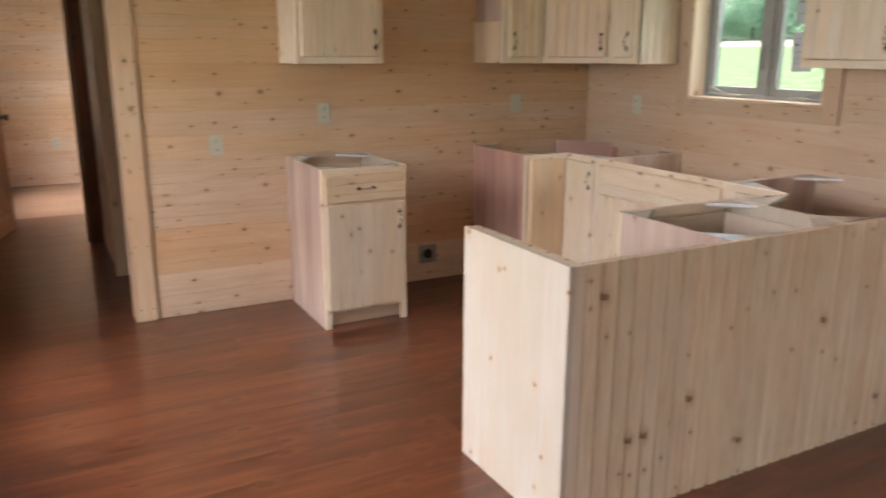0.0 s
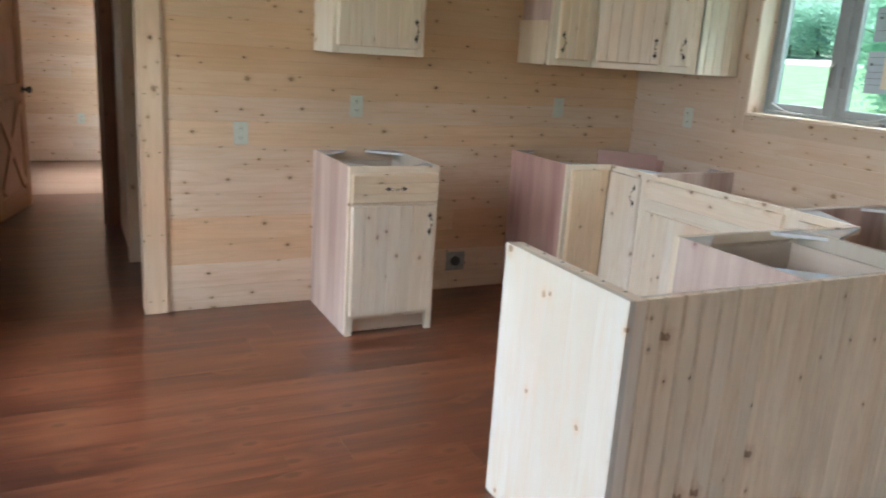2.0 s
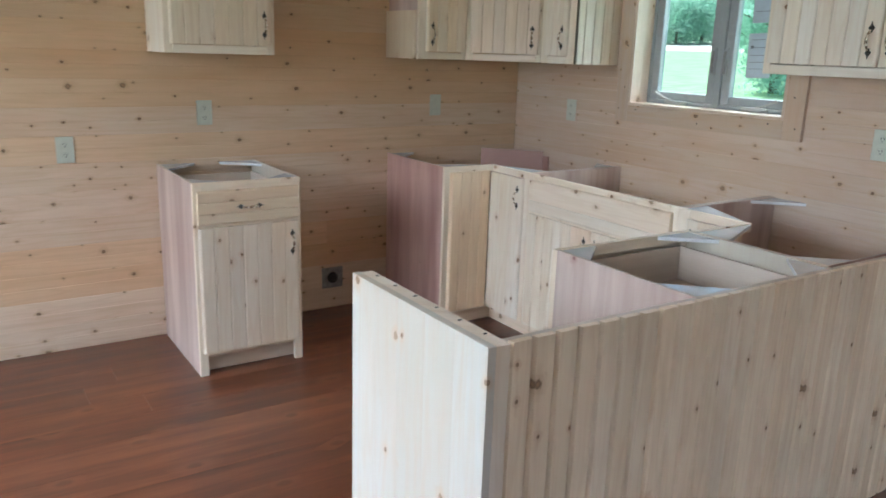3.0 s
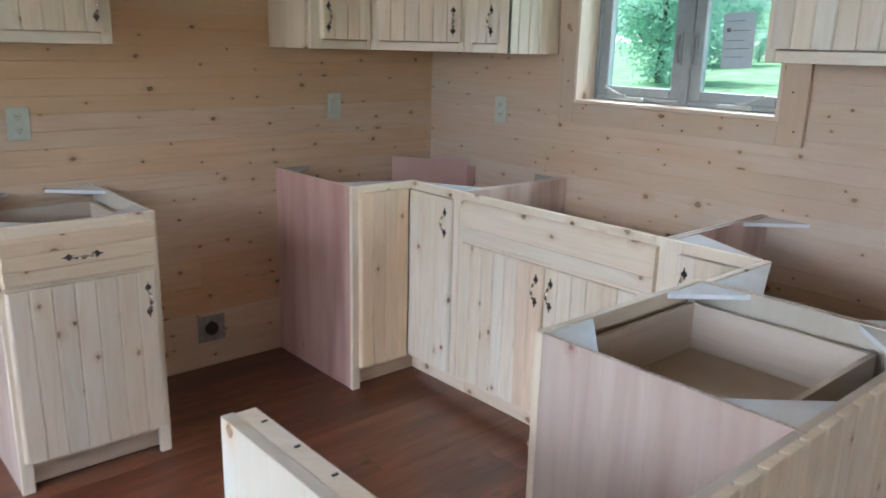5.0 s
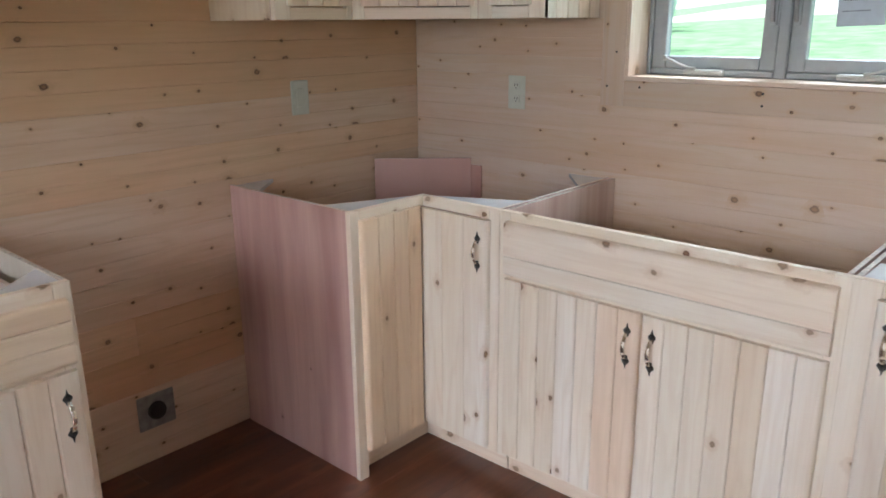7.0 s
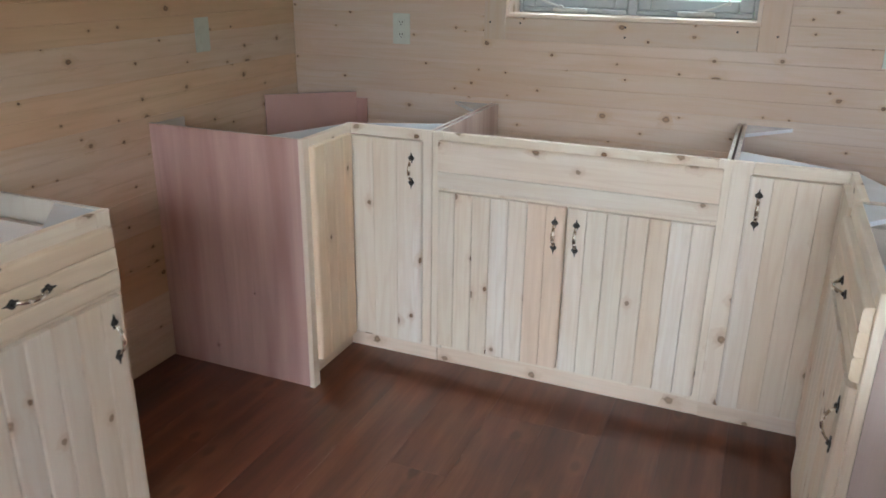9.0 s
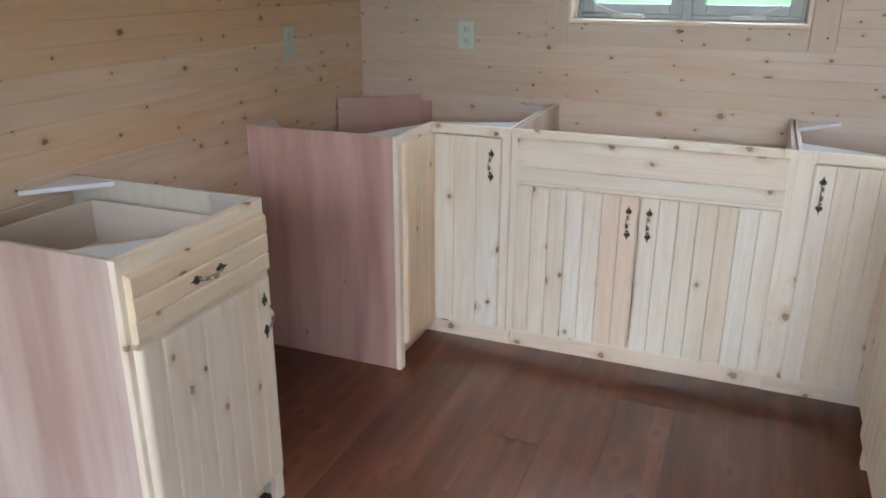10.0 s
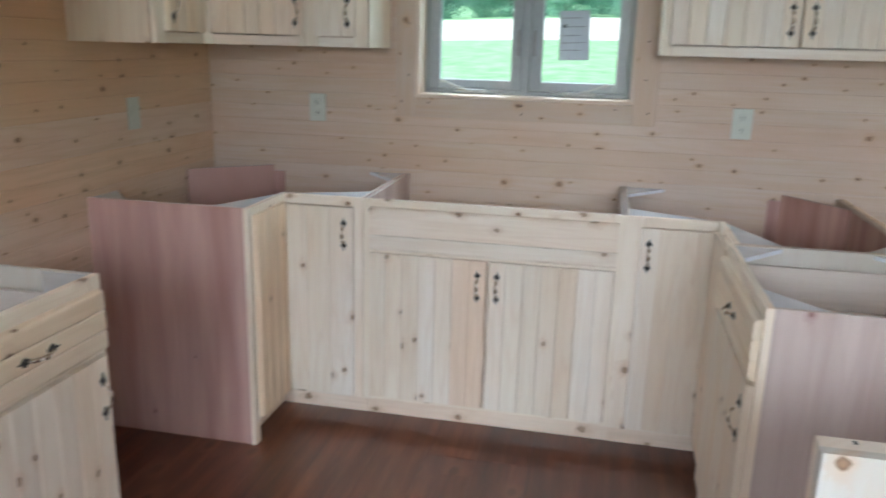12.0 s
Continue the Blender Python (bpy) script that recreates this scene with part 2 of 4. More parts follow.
FLOOR = floor_wood("stained_floor_boards", (0.050, 0.0138, 0.0070), (0.116, 0.0325, 0.0145), (0.200, 0.069, 0.031))
# paler, uncoated boards for the rows beyond y 9.85
PALEFLOOR = wood("paler_floor_boards", (0.25, 0.145, 0.095), (0.21, 0.12, 0.08), (0.14, 0.07, 0.04), 0.04, 0.4, grain=0.6, bump=0.1, tint=False)
PLY = wood("lauan_plywood", (0.69, 0.52, 0.455), (0.44, 0.28, 0.235), (0.34, 0.185, 0.15), 0.03, 0.48, grain=0.6, bump=0.03, knot_size=0.55, patch=(0.9, 8.0), knot_colour=(0.25, 0.12, 0.11), streaks=0.2)
PLYIN = wood("birch_plywood", (0.66, 0.56, 0.47), (0.62, 0.51, 0.42), (0.48, 0.37, 0.28), 0.0, 0.5, grain=0.8, bump=0.05)
PLYEDGE = plain("plywood_edge", (0.55, 0.47, 0.40), 0.7, spread=0.25, scale=120)
BRASS = plain("antique_brass", (0.74, 0.66, 0.55), 0.26, metal=0.9, spread=0.35, scale=90)
BLACKENED = plain("blackened_brass", (0.05, 0.042, 0.035), 0.42, metal=0.6, spread=0.4, scale=120)
PLATE = plain("ivory_plastic", (0.58, 0.59, 0.50), 0.4, spread=0.03)
DARK = plain("dark_plastic", (0.02, 0.02, 0.02), 0.5)
STEEL = plain("galvanised_steel", (0.33, 0.33, 0.32), 0.5, metal=0.5, spread=0.2)
# grey for white vinyl in shade, darkened further for its backlit inner face
VINYL = plain("shaded_vinyl", (0.33, 0.345, 0.345), 0.45, spread=0.04)
WHITEVINYL = plain("white_vinyl", (0.74, 0.75, 0.73), 0.4, spread=0.04)
# grey-tan plywood braces, base raised to bluish white for the window mirrored in them
SHEENPLY = plain("sealed_plywood_brace", (0.80, 0.81, 0.83), 0.2, spread=0.06, scale=9.0)
SHEENPLY.node_tree.nodes["Principled BSDF"].inputs["Coat Weight"].default_value = 0.6
SHEENPLY.node_tree.nodes["Principled BSDF"].inputs["Coat Roughness"].default_value = 0.08
CRANK = plain("tan_crank_plastic", (0.43, 0.415, 0.38), 0.35, spread=0.05)
PAPER = plain("sticker_paper", (0.50, 0.56, 0.62), 0.6, spread=0.03)
INK = plain("sticker_ink", (0.12, 0.13, 0.15), 0.6)
CEILING = PINE
WALLCORE = plain("wall_core", (0.5, 0.4, 0.3), 0.8)
# outdoor base colours lightened for glare, the leaves also teal for haze
GRASS = plain("grass", (0.24, 0.39, 0.19), 0.9, spread=0.3, scale=1.1, bump=0.4)
FIELD = plain("pale_stubble_field", (0.72, 0.64, 0.55), 0.9, spread=0.15, scale=0.3)
LEAF = plain("tree_leaves", (0.25, 0.40, 0.33), 0.7, spread=0.2, scale=2.0)
ln, ll = LEAF.node_tree.nodes, LEAF.node_tree.links
thin, both = ln.new("ShaderNodeBsdfTranslucent"), ln.new("ShaderNodeMixShader")
thin.inputs["Color"].default_value, both.inputs[0].default_value = (0.50, 0.74, 0.60, 1), 0.6
ll.new(ln["Principled BSDF"].outputs[0], both.inputs[1])
ll.new(thin.outputs[0], both.inputs[2])
ll.new(both.outputs[0], ln["Material Output"].inputs[0])
BARK = plain("bark", (0.12, 0.09, 0.06), 0.9, spread=0.4, scale=8.0, bump=0.5)


def glazing(name, tint):
    m, n, l, p = material(name)
    p.inputs["Transmission Weight"].default_value, p.inputs["Roughness"].default_value, p.inputs["IOR"].default_value = 1.0, 0.0, 1.0
    p.inputs["Base Color"].default_value = (*tint, 1)
    return m


GLASS = glazing("clear_glass", (0.97, 0.98, 0.98))
COATED = glazing("green_tinted_glass", (0.78, 0.94, 0.91))


# ---- mesh helpers ----
AX = {"x": Vector((1, 0, 0)), "y": Vector((0, 1, 0)), "z": Vector((0, 0, 1))}


def unwrap(me, grain):
    """UVs in metres: u along the grain, v round the board."""
    uv = me.uv_layers.new(name="UVMap").data
    g = AX[grain]
    a, b = [v for k, v in AX.items() if k != grain]
    co = [v.co for v in me.vertices]
    for loop in me.loops:
        c = co[loop.vertex_index]
        uv[loop.index].uv = (c.dot(g), c.dot(a) + c.dot(b))


def part(name, bm, mat, parent=None, label="", grain="z", tint=None, at=None):
    me = bpy.data.meshes.new(name)
    bm.to_mesh(me)
    bm.free()
    unwrap(me, grain)
    me.materials.append(mat)
    if mat is PLY:
        me.materials.append(PLYEDGE)
        for f in me.polygons:
            f.material_index = 1 if f.normal.z > 0.9 else 0
    ob = new(name, me)
    if parent is not None:
        ob.parent = parent
    if at is not None:
        ob.matrix_basis = at
    if tint is not None:
        ob.color = (*tint, 1)
    return tagged(ob, label)


def thing(name, m, label, category, group=""):
    ob = new(name)
    ob.matrix_basis = m
    return tagged(ob, label, category, group)


def add_box(bm, x0, x1, y0, y1, z0, z1):
    r = bmesh.ops.create_cube(bm, size=1.0)
    for v in r["verts"]:
        v.co = Vector(((x0 + x1) / 2 + v.co.x * (x1 - x0), (y0 + y1) / 2 + v.co.y * (y1 - y0), (z0 + z1) / 2 + v.co.z * (z1 - z0)))
    return r["verts"]


def box(x0, x1, y0, y1, z0, z1, bevel=0.0, seg=1):
    bm = bmesh.new()
    add_box(bm, min(x0, x1), max(x0, x1), min(y0, y1), max(y0, y1), min(z0, z1), max(z0, z1))
    if bevel:
        bmesh.ops.bevel(bm, geom=bm.edges[:], offset=bevel, segments=seg, affect="EDGES", profile=0.5)
    return bm


def prism(points, z0, z1, bevel=0.0):
    """An upright prism over a plan polygon."""
    bm = bmesh.new()
    lo = [bm.verts.new((x, y, z0)) for x, y in points]
    hi = [bm.verts.new((x, y, z1)) for x, y in points]
    k = len(points)
    for i in range(k):
        bm.faces.new((lo[i], lo[(i + 1) % k], hi[(i + 1) % k], hi[i]))
    bm.faces.new(lo[::-1])
    bm.faces.new(hi)
    bmesh.ops.recalc_face_normals(bm, faces=bm.faces[:])
    if bevel:
        bmesh.ops.bevel(bm, geom=bm.edges[:], offset=bevel, segments=1, affect="EDGES")
    return bm


def extrude_profile(profile, length):
    """A closed profile of (depth, height) swept along +x: x length, y depth, z height."""
    bm = bmesh.new()
    a = [bm.verts.new((0, d, h)) for d, h in profile]
    b = [bm.verts.new((length, d, h)) for d, h in profile]
    k = len(profile)
    for i in range(k):
        bm.faces.new((a[i], a[(i + 1) % k], b[(i + 1) % k], b[i]))
    bm.faces.new(a[::-1])
    bm.faces.new(b)
    bmesh.ops.recalc_face_normals(bm, faces=bm.faces[:])
    return bm


# ---- board-clad walls ----
TINTS = ((1.0, 1.0, 1.0), (1.03, 1.02, 1.02), (1.0, 0.93, 0.84), (1.06, 1.08, 1.12), (0.98, 0.95, 0.93), (0.96, 0.88, 0.78), (1.05, 1.04, 1.06))
wall_rng = random.Random(4)


def board_piece(parent, place, u0, u1, z0, z1, base, tint, mat=None, lap=(0.0024, 0.0019)):
    """One wall board from u0 to u1 with a groove at its foot and its middle; place() gives the pose of (u, z) on the wall's face."""
    (v, d), t = lap, 0.016
    prof, cuts = [], [base, base + BOARD / 2, base + BOARD]
    pts = [(z0, d if abs(z0 - base) < 1e-4 else 0)]
    for c in cuts:
        for z, dep in ((c - v, 0), (c, d), (c + v, 0)):
            if z0 + 1e-4 < z < z1 - 1e-4:
                pts.append((z, dep))
    pts.append((z1, d if abs(z1 - base - BOARD) < 1e-4 else 0))
    prof = [(dep, z - z0) for z, dep in pts] + [(t, z1 - z0), (t, 0)]
    return part("board", extrude_profile(prof, u1 - u0), mat or PINE, parent, grain="x", tint=tint, at=place(u0, u1, z0))


def clad(parent, place, u0, u1, z0, z1, holes=(), joint=60.0, tints=None, mat=None, tone=(1, 1, 1), lap=(0.0024, 0.0019)):
    row = 0
    base = z0
    while base < z1 - 0.01:
        top = min(base + BOARD, z1)
        joins, u = [], u0 + wall_rng.uniform(0.5, joint)
        while u < u1 - 0.4:
            joins.append(u)
            u += wall_rng.uniform(joint * 0.8, joint * 1.3)
        zs = sorted({base, top, *[z for h in holes for z in h[2:] if base < z < top]})
        edges = [u0, *joins, u1]
        for a, b in zip(edges, edges[1:]):
            pick = wall_rng.choice(TINTS)
            if tints and row < len(tints):
                pick = tints[row]
            for za, zb in zip(zs, zs[1:]):
                spans = [(a, b)]
                for h0, h1, hz0, hz1 in holes:
                    if hz0 < (za + zb) / 2 < hz1:
                        spans = [s for p, q in spans for s in ((p, min(q, h0)), (max(p, h1), q)) if s[1] - s[0] > 0.005]
                for p, q in spans:
                    board_piece(parent, place, p, q - 0.0008, za, zb, base, tuple(i * j for i, j in zip(pick, tone)), mat, lap)
        base, row = base + BOARD, row + 1


def facing_south(y):      # seen by someone who looks along +y; u is x
    return lambda u0, u1, z: pose(u0, y, z)


def facing_north(y):
    return lambda u0, u1, z: pose(u1, y, z, 0, 0, 180)


def facing_west(x):       # seen by someone who looks along +x; u is y
    return lambda u0, u1, z: pose(x, u1, z, 0, 0, -90)


def facing_east(x):
    return lambda u0, u1, z: pose(x, u0, z, 0, 0, 90)


def core(name, x0, x1, y0, y1, holes, along, label):
    """The solid wall behind the boards, open at its holes (u0, u1, z0, z1)."""
    bm = bmesh.new()
    u0, u1 = (x0, x1) if along == "x" else (y0, y1)
    us = sorted({u0, u1, *[v for h in holes for v in h[:2]]})
    for a, b in zip(us, us[1:]):
        spans = [(0.0, CEIL)]
        for h0, h1, z0, z1 in holes:
            if h0 <= a and b <= h1:
                spans = [s for p, q in spans for s in ((p, min(q, z0)), (max(p, z1), q)) if s[1] - s[0] > 0.003]
        for p, q in spans:
            if along == "x":
                add_box(bm, a, b, y0, y1, p, q)
            else:
                add_box(bm, x0, x1, a, b, p, q)
    return tagged(part(name, bm, WALLCORE), label, "wall", kind="structure")


T = 0.016
wz = (4.75, 5.655, 1.207, 2.02)                  # kitchen window opening
left_holes = [(*w, WZ0, WZ1) for w in (W0, W1, W2)] + [(10.1, 11.1, 0.6, 1.95)]
wall_north = core("wall_north", 1.545, XW + 0.15, YA + T, YA + 0.13, [], "x", "knotty pine board wall behind the kitchen cabinets")
wall_east = core("wall_east", XW + T, XW + 0.15, YS, YA + T, [wz], "y", "knotty pine board wall with the kitchen window")
wall_west = core("wall_west", XL - 0.15, XL - T, YS, YF, left_holes, "y", "knotty pine board wall with tall windows")
wall_south = core("wall_south", XL - 0.15, XW + 0.15, YS - 0.14, YS - T, [(1.6, 3.6, 0.6, 2.0)], "x", "knotty pine board wall of the living area")
hall_wall = core("wall_hall", 1.56, 1.67, 7.66, YP, [], "y", "knotty pine board wall of the hall")
partition = core("wall_partition", XL - T, XW + 0.15, YP + T, YP + 0.12, [(0.72, 1.455, 0.0, 2.06)], "x", "pine board partition with a doorway")
wall_far = core("wall_far", XL - 0.15, XW + 0.15, YF + T, YF + 0.15, [], "x", "pale pine board end wall of the far room")
wall_side = core("wall_side_room", XW + 0.02, XW + 0.15, YA + 0.14, YF, [], "y", "pine board wall of the rooms beyond")

# board colours by row; the upper browns also hold the dimmer light up there
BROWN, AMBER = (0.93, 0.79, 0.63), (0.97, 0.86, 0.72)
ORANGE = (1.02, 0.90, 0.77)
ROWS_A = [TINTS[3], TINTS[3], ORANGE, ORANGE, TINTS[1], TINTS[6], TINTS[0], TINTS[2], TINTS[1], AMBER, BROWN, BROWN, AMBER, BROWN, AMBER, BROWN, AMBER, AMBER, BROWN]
# tone puts each wall's light in its colour: back lifted, window and left walls darkened
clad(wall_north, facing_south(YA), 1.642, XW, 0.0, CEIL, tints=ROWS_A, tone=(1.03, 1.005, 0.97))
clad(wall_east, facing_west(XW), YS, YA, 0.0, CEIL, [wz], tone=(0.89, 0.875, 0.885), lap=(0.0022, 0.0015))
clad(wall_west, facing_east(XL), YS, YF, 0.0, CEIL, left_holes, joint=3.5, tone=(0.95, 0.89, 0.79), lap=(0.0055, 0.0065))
clad(wall_south, facing_north(YS), XL, XW, 0.0, CEIL, [(1.6, 3.6, 0.6, 2.0)], joint=3.5)
clad(hall_wall, facing_west(1.548), 7.66, YP, 0.0, CEIL)
clad(partition, facing_south(YP), XL, 1.56, 0.0, CEIL, [(0.72, 1.455, 0.0, 2.06)], mat=None)
clad(wall_far, facing_south(YF), XL, XW, 0.0, CEIL, joint=3.0)

floor = tagged(part("floor", box(XL - 0.15, XW + 0.15, YS - 0.15, YF + 0.15, -0.12, -0.02), WALLCORE), "dark red-brown varnished pine board floor", "floor", kind="structure")
ceiling = tagged(part("ceiling", box(XL - 0.15, XW + 0.15, YS - 0.15, YF + 0.15, CEIL, CEIL + 0.1), CEILING, grain="x"), "pine board ceiling", "ceiling", kind="structure")

floor_rng = random.Random(11)
FB = 0.184
y = YS
row = 0
while y < YF:
    x = XL
    cuts = [XL, XL + floor_rng.uniform(0.8, 3.2), XW] if y < 9 else [XL, XW]
    for a, b in zip(cuts, cuts[1:]):
        prof = [(0.0, -0.02), (0.0, -0.0005), (0.0006, 0.0), (FB - 0.0007, 0.0), (FB - 0.0001, -0.0005), (FB - 0.0001, -0.02)]
        part("floor_board", extrude_profile(prof, b - a - 0.001), FLOOR if y < 9.85 else PALEFLOOR, floor, grain="x", at=pose(a, y, 0))
    y += FB
    row += 1

# ---- trim, doorways, windows ----
def trim_board(name, bm, parent, grain, mat=PINE, tint=(1.04, 1.03, 1.02)):
    return part(name, bm, mat, parent, grain=grain, tint=tint)


def nail_row(parent, spots, axis):
    """Small dark nail heads; spots are places on the face, axis the way that they stick out."""
    for s in spots:
        bm = bmesh.new()
        bmesh.ops.create_cone(bm, cap_ends=True, segments=7, radius1=0.004, radius2=0.0035, depth=0.002)
        turn = {"x": pose(0, 0, 0, 0, 90, 0), "y": pose(0, 0, 0, 90, 0, 0), "z": Matrix()}[axis]
        part("nail_head", bm, DARK, parent, at=Matrix.Translation(s) @ turn)


# end of the kitchen wall: a full-height casing with an edge board round the corner
casing = tagged(part("trim_hall_corner", box(1.542, 1.644, YA - 0.018, YA - 0.001, 0.0, CEIL, 0.003), PINE, grain="z", tint=(1.06, 1.0, 0.92)), "pine corner casing at the hall opening", "trim", kind="structure")
trim_board("edge_board", box(1.528, 1.5415, YA - 0.014, YA + 0.13, 0.0, CEIL, 0.002), casing, "z", tint=(0.95, 0.9, 0.84))
trim_board("quarter_round", box(1.645, 1.658, YA - 0.012, YA - 0.001, 0.0, CEIL, 0.005, 2), casing, "z", tint=(0.82, 0.72, 0.6))
nail_row(casing, [(x, YA - 0.0185, z) for z in (0.07, 0.43, 0.86, 1.15, 1.6, 2.0) for x in (1.557, 1.622)], "y")
hall_end = tagged(part("trim_hall_wall_end", box(1.53, 1.68, 7.632, 7.659, 0.0, CEIL, 0.003), PINE, grain="z", tint=(0.98, 0.9, 0.82)), "pine casing on the end of the hall wall", "trim", kind="structure")
trim_board("corner_board", box(1.532, 1.5465, 7.66, 7.74, 0.0, CEIL, 0.002), hall_end, "z", tint=(0.95, 0.88, 0.8))

doorway = tagged(part("trim_doorway", box(1.456, 1.60, YP - 0.03, YP + 0.135, 0.0, CEIL, 0.004), DARKPINE, grain="z"), "dark stained pine doorway posts", "trim", kind="structure")
trim_board("post", box(XL + 0.001, 0.719, YP - 0.03, YP + 0.135, 0.0, CEIL, 0.004), doorway, "z", DARKPINE)
trim_board("head_board", box(0.7195, 1.4555, YP - 0.03, YP + 0.135, 2.06, 2.2, 0.004), doorway, "x", DARKPINE)
trim_board("stop_strip", box(1.435, 1.4555, YP + 0.04, YP + 0.075, 0.0, 2.06, 0.002), doorway, "z", DARKPINE)

# open door with a cross-braced lower half
DW, DH = 0.70, 2.03
door = tagged(new("door_1"), "varnished pine door with a braced lower panel, standing open", "door", kind="structure")
door.matrix_basis = pose(0.738, YP + 0.14, 0.012, 0, 0, 74)
part("panel", box(0.09, DW - 0.09, 0.010, 0.030, 0.12, DH - 0.1), DOORPINE, door)
for x0 in (0.0, DW - 0.1):
    part("stile", box(x0, x0 + 0.1, 0.0, 0.040, 0.0, DH, 0.003), DOORPINE, door)
for z0, z1 in ((0.0, 0.15), (0.86, 0.98), (DH - 0.12, DH)):
    part("rail", box(0.1005, DW - 0.1005, 0.0, 0.040, z0, z1, 0.003), DOORPINE, door, grain="x")
for sgn in (1, -1):
    lng = math.hypot(DW - 0.2, 0.71)
    ang = math.degrees(math.atan2(0.71, DW - 0.2)) * sgn
    part("brace", box(-lng / 2 + 0.045, lng / 2 - 0.045, -0.005 + (0.002 if sgn > 0 else 0.0), 0.0095, -0.04, 0.04, 0.003), DOORPINE, door, grain="x", at=pose(DW / 2, 0.0, 0.505, 0, -ang, 0))


def knob(parent, m):
    bm = bmesh.new()
    prof = [(0.0, 0.030), (0.006, 0.030), (0.010, 0.012), (0.032, 0.011), (0.038, 0.022), (0.050, 0.029), (0.062, 0.026), (0.068, 0.014), (0.069, 0.001)]
    rings = [[bm.verts.new((r * math.cos(a), -d, r * math.sin(a))) for a in [i * math.tau / 14 for i in range(14)]] for d, r in prof]
    for p, q in zip(rings, rings[1:]):
        for i in range(14):
            bm.faces.new((p[i], p[(i + 1) % 14], q[(i + 1) % 14], q[i]))
    bmesh.ops.recalc_face_normals(bm, faces=bm.faces[:])
    ob = part("knob", bm, DARK, parent, "black door knob", at=m)
    for f in ob.data.polygons:
        f.use_smooth = True


knob(door, pose(DW - 0.06, -0.001, 0.93))
knob(door, pose(DW - 0.06, 0.041, 0.93, 0, 0, 180))
tagged(part("door_stop", box(0.665, 0.68, YP + 0.02 - 0.09, YP - 0.032, 0.03, 0.045, 0.004), PLATE), "small white door stop at the doorway post", "door stop")


def tall_window(name, lo, hi, z0, z1, far=0.0):
    """Left wall window: deep pine box, casing boards with nails, vinyl frame and glass."""
    w = tagged(new(name), "tall window in a deep pine reveal", "window", kind="structure")
    x0, x1 = XL - 0.148, XL + 0.002
    # daylight on the reveal boards is put into this bluer, brighter tint
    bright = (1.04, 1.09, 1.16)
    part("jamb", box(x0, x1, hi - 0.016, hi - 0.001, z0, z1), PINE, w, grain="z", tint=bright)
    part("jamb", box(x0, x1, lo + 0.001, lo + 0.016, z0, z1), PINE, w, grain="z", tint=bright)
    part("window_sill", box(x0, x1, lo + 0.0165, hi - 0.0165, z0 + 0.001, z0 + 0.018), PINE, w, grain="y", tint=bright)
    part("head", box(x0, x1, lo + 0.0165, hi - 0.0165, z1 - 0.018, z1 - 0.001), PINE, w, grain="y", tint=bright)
    cx0, cx1 = XL + 0.0025, XL + 0.021
    dull = (0.92, 0.84, 0.72)
    for a, b in ((lo - 0.095, lo + 0.004), (hi + 0.013, hi + far)):
        if b - a > 0.02:
            c = part("casing_board", box(cx0, cx1, a, b, z0 - 0.0, z1 + 0.1, 0.003), PINE, w, grain="z", tint=dull)
    for a in (lo, hi):
        s = -1 if a == lo else 1
        if s > 0:
            part("casing_edge", box(cx0 - 0.001, cx1 - 0.012, a - 0.004, a + 0.012, z0, z1, 0.002), PINE, w, grain="z", tint=dull)
    g0, g1 = lo + 0.018, hi - 0.018
    for ya, yb in ((g0, g0 + 0.05), (g1 - 0.05, g1)):
        part("window_frame", box(x0 + 0.002, x0 + 0.044, ya, yb, z0 + 0.019, z1 - 0.019, 0.004), WHITEVINYL, w)
    for za, zb in ((z0 + 0.019, z0 + 0.07), ((z0 + z1) / 2 - 0.025, (z0 + z1) / 2 + 0.025), (z1 - 0.07, z1 - 0.019)):
        part("window_rail", box(x0 + 0.004, x0 + 0.042, g0 + 0.051, g1 - 0.051, za, zb, 0.004), WHITEVINYL, w)
    for za, zb in ((z0 + 0.07, (z0 + z1) / 2 - 0.025), ((z0 + z1) / 2 + 0.025, z1 - 0.07)):
        part("pane", box(x0 + 0.020, x0 + 0.026, g0 + 0.05, g1 - 0.05, za, zb), GLASS, w).visible_shadow = False
    nail_row(w, [(cx1 + 0.0005, lo - 0.08 + 0.062 * (i % 2), z0 + 0.12 + 0.11 * i) for i in range(13)], "x")
    return w


tall_window("window_1", *W1, WZ0, WZ1)
tall_window("window_2", *W2, WZ0, WZ1)
# out of view: added openings for light on the start area and far room
tall_window("window_4", *W0, WZ0, WZ1)
tall_window("window_5", 10.1, 11.1, 0.6, 1.95)
# unseen window, added for the light on south-facing surfaces
south = tagged(new("window_6"), "wide grey window added in the unseen living area wall", "window", kind="structure")
for a, b in ((1.601, 1.66), (2.57, 2.63), (3.54, 3.599)):
    part("window_frame", box(a, b, YS - 0.12, YS - 0.06, 0.601, 1.999, 0.004), VINYL, south)
for a, b in ((0.601, 0.66), (1.94, 1.999)):
    for p, q in ((1.6605, 2.5695), (2.6305, 3.5395)):
        part("window_rail", box(p, q, YS - 0.118, YS - 0.062, a, b, 0.004), VINYL, south)
for p, q in ((1.66, 2.57), (2.63, 3.54)):
    part("pane", box(p, q, YS - 0.094, YS - 0.088, 0.66, 1.94), GLASS, south).visible_shadow = False
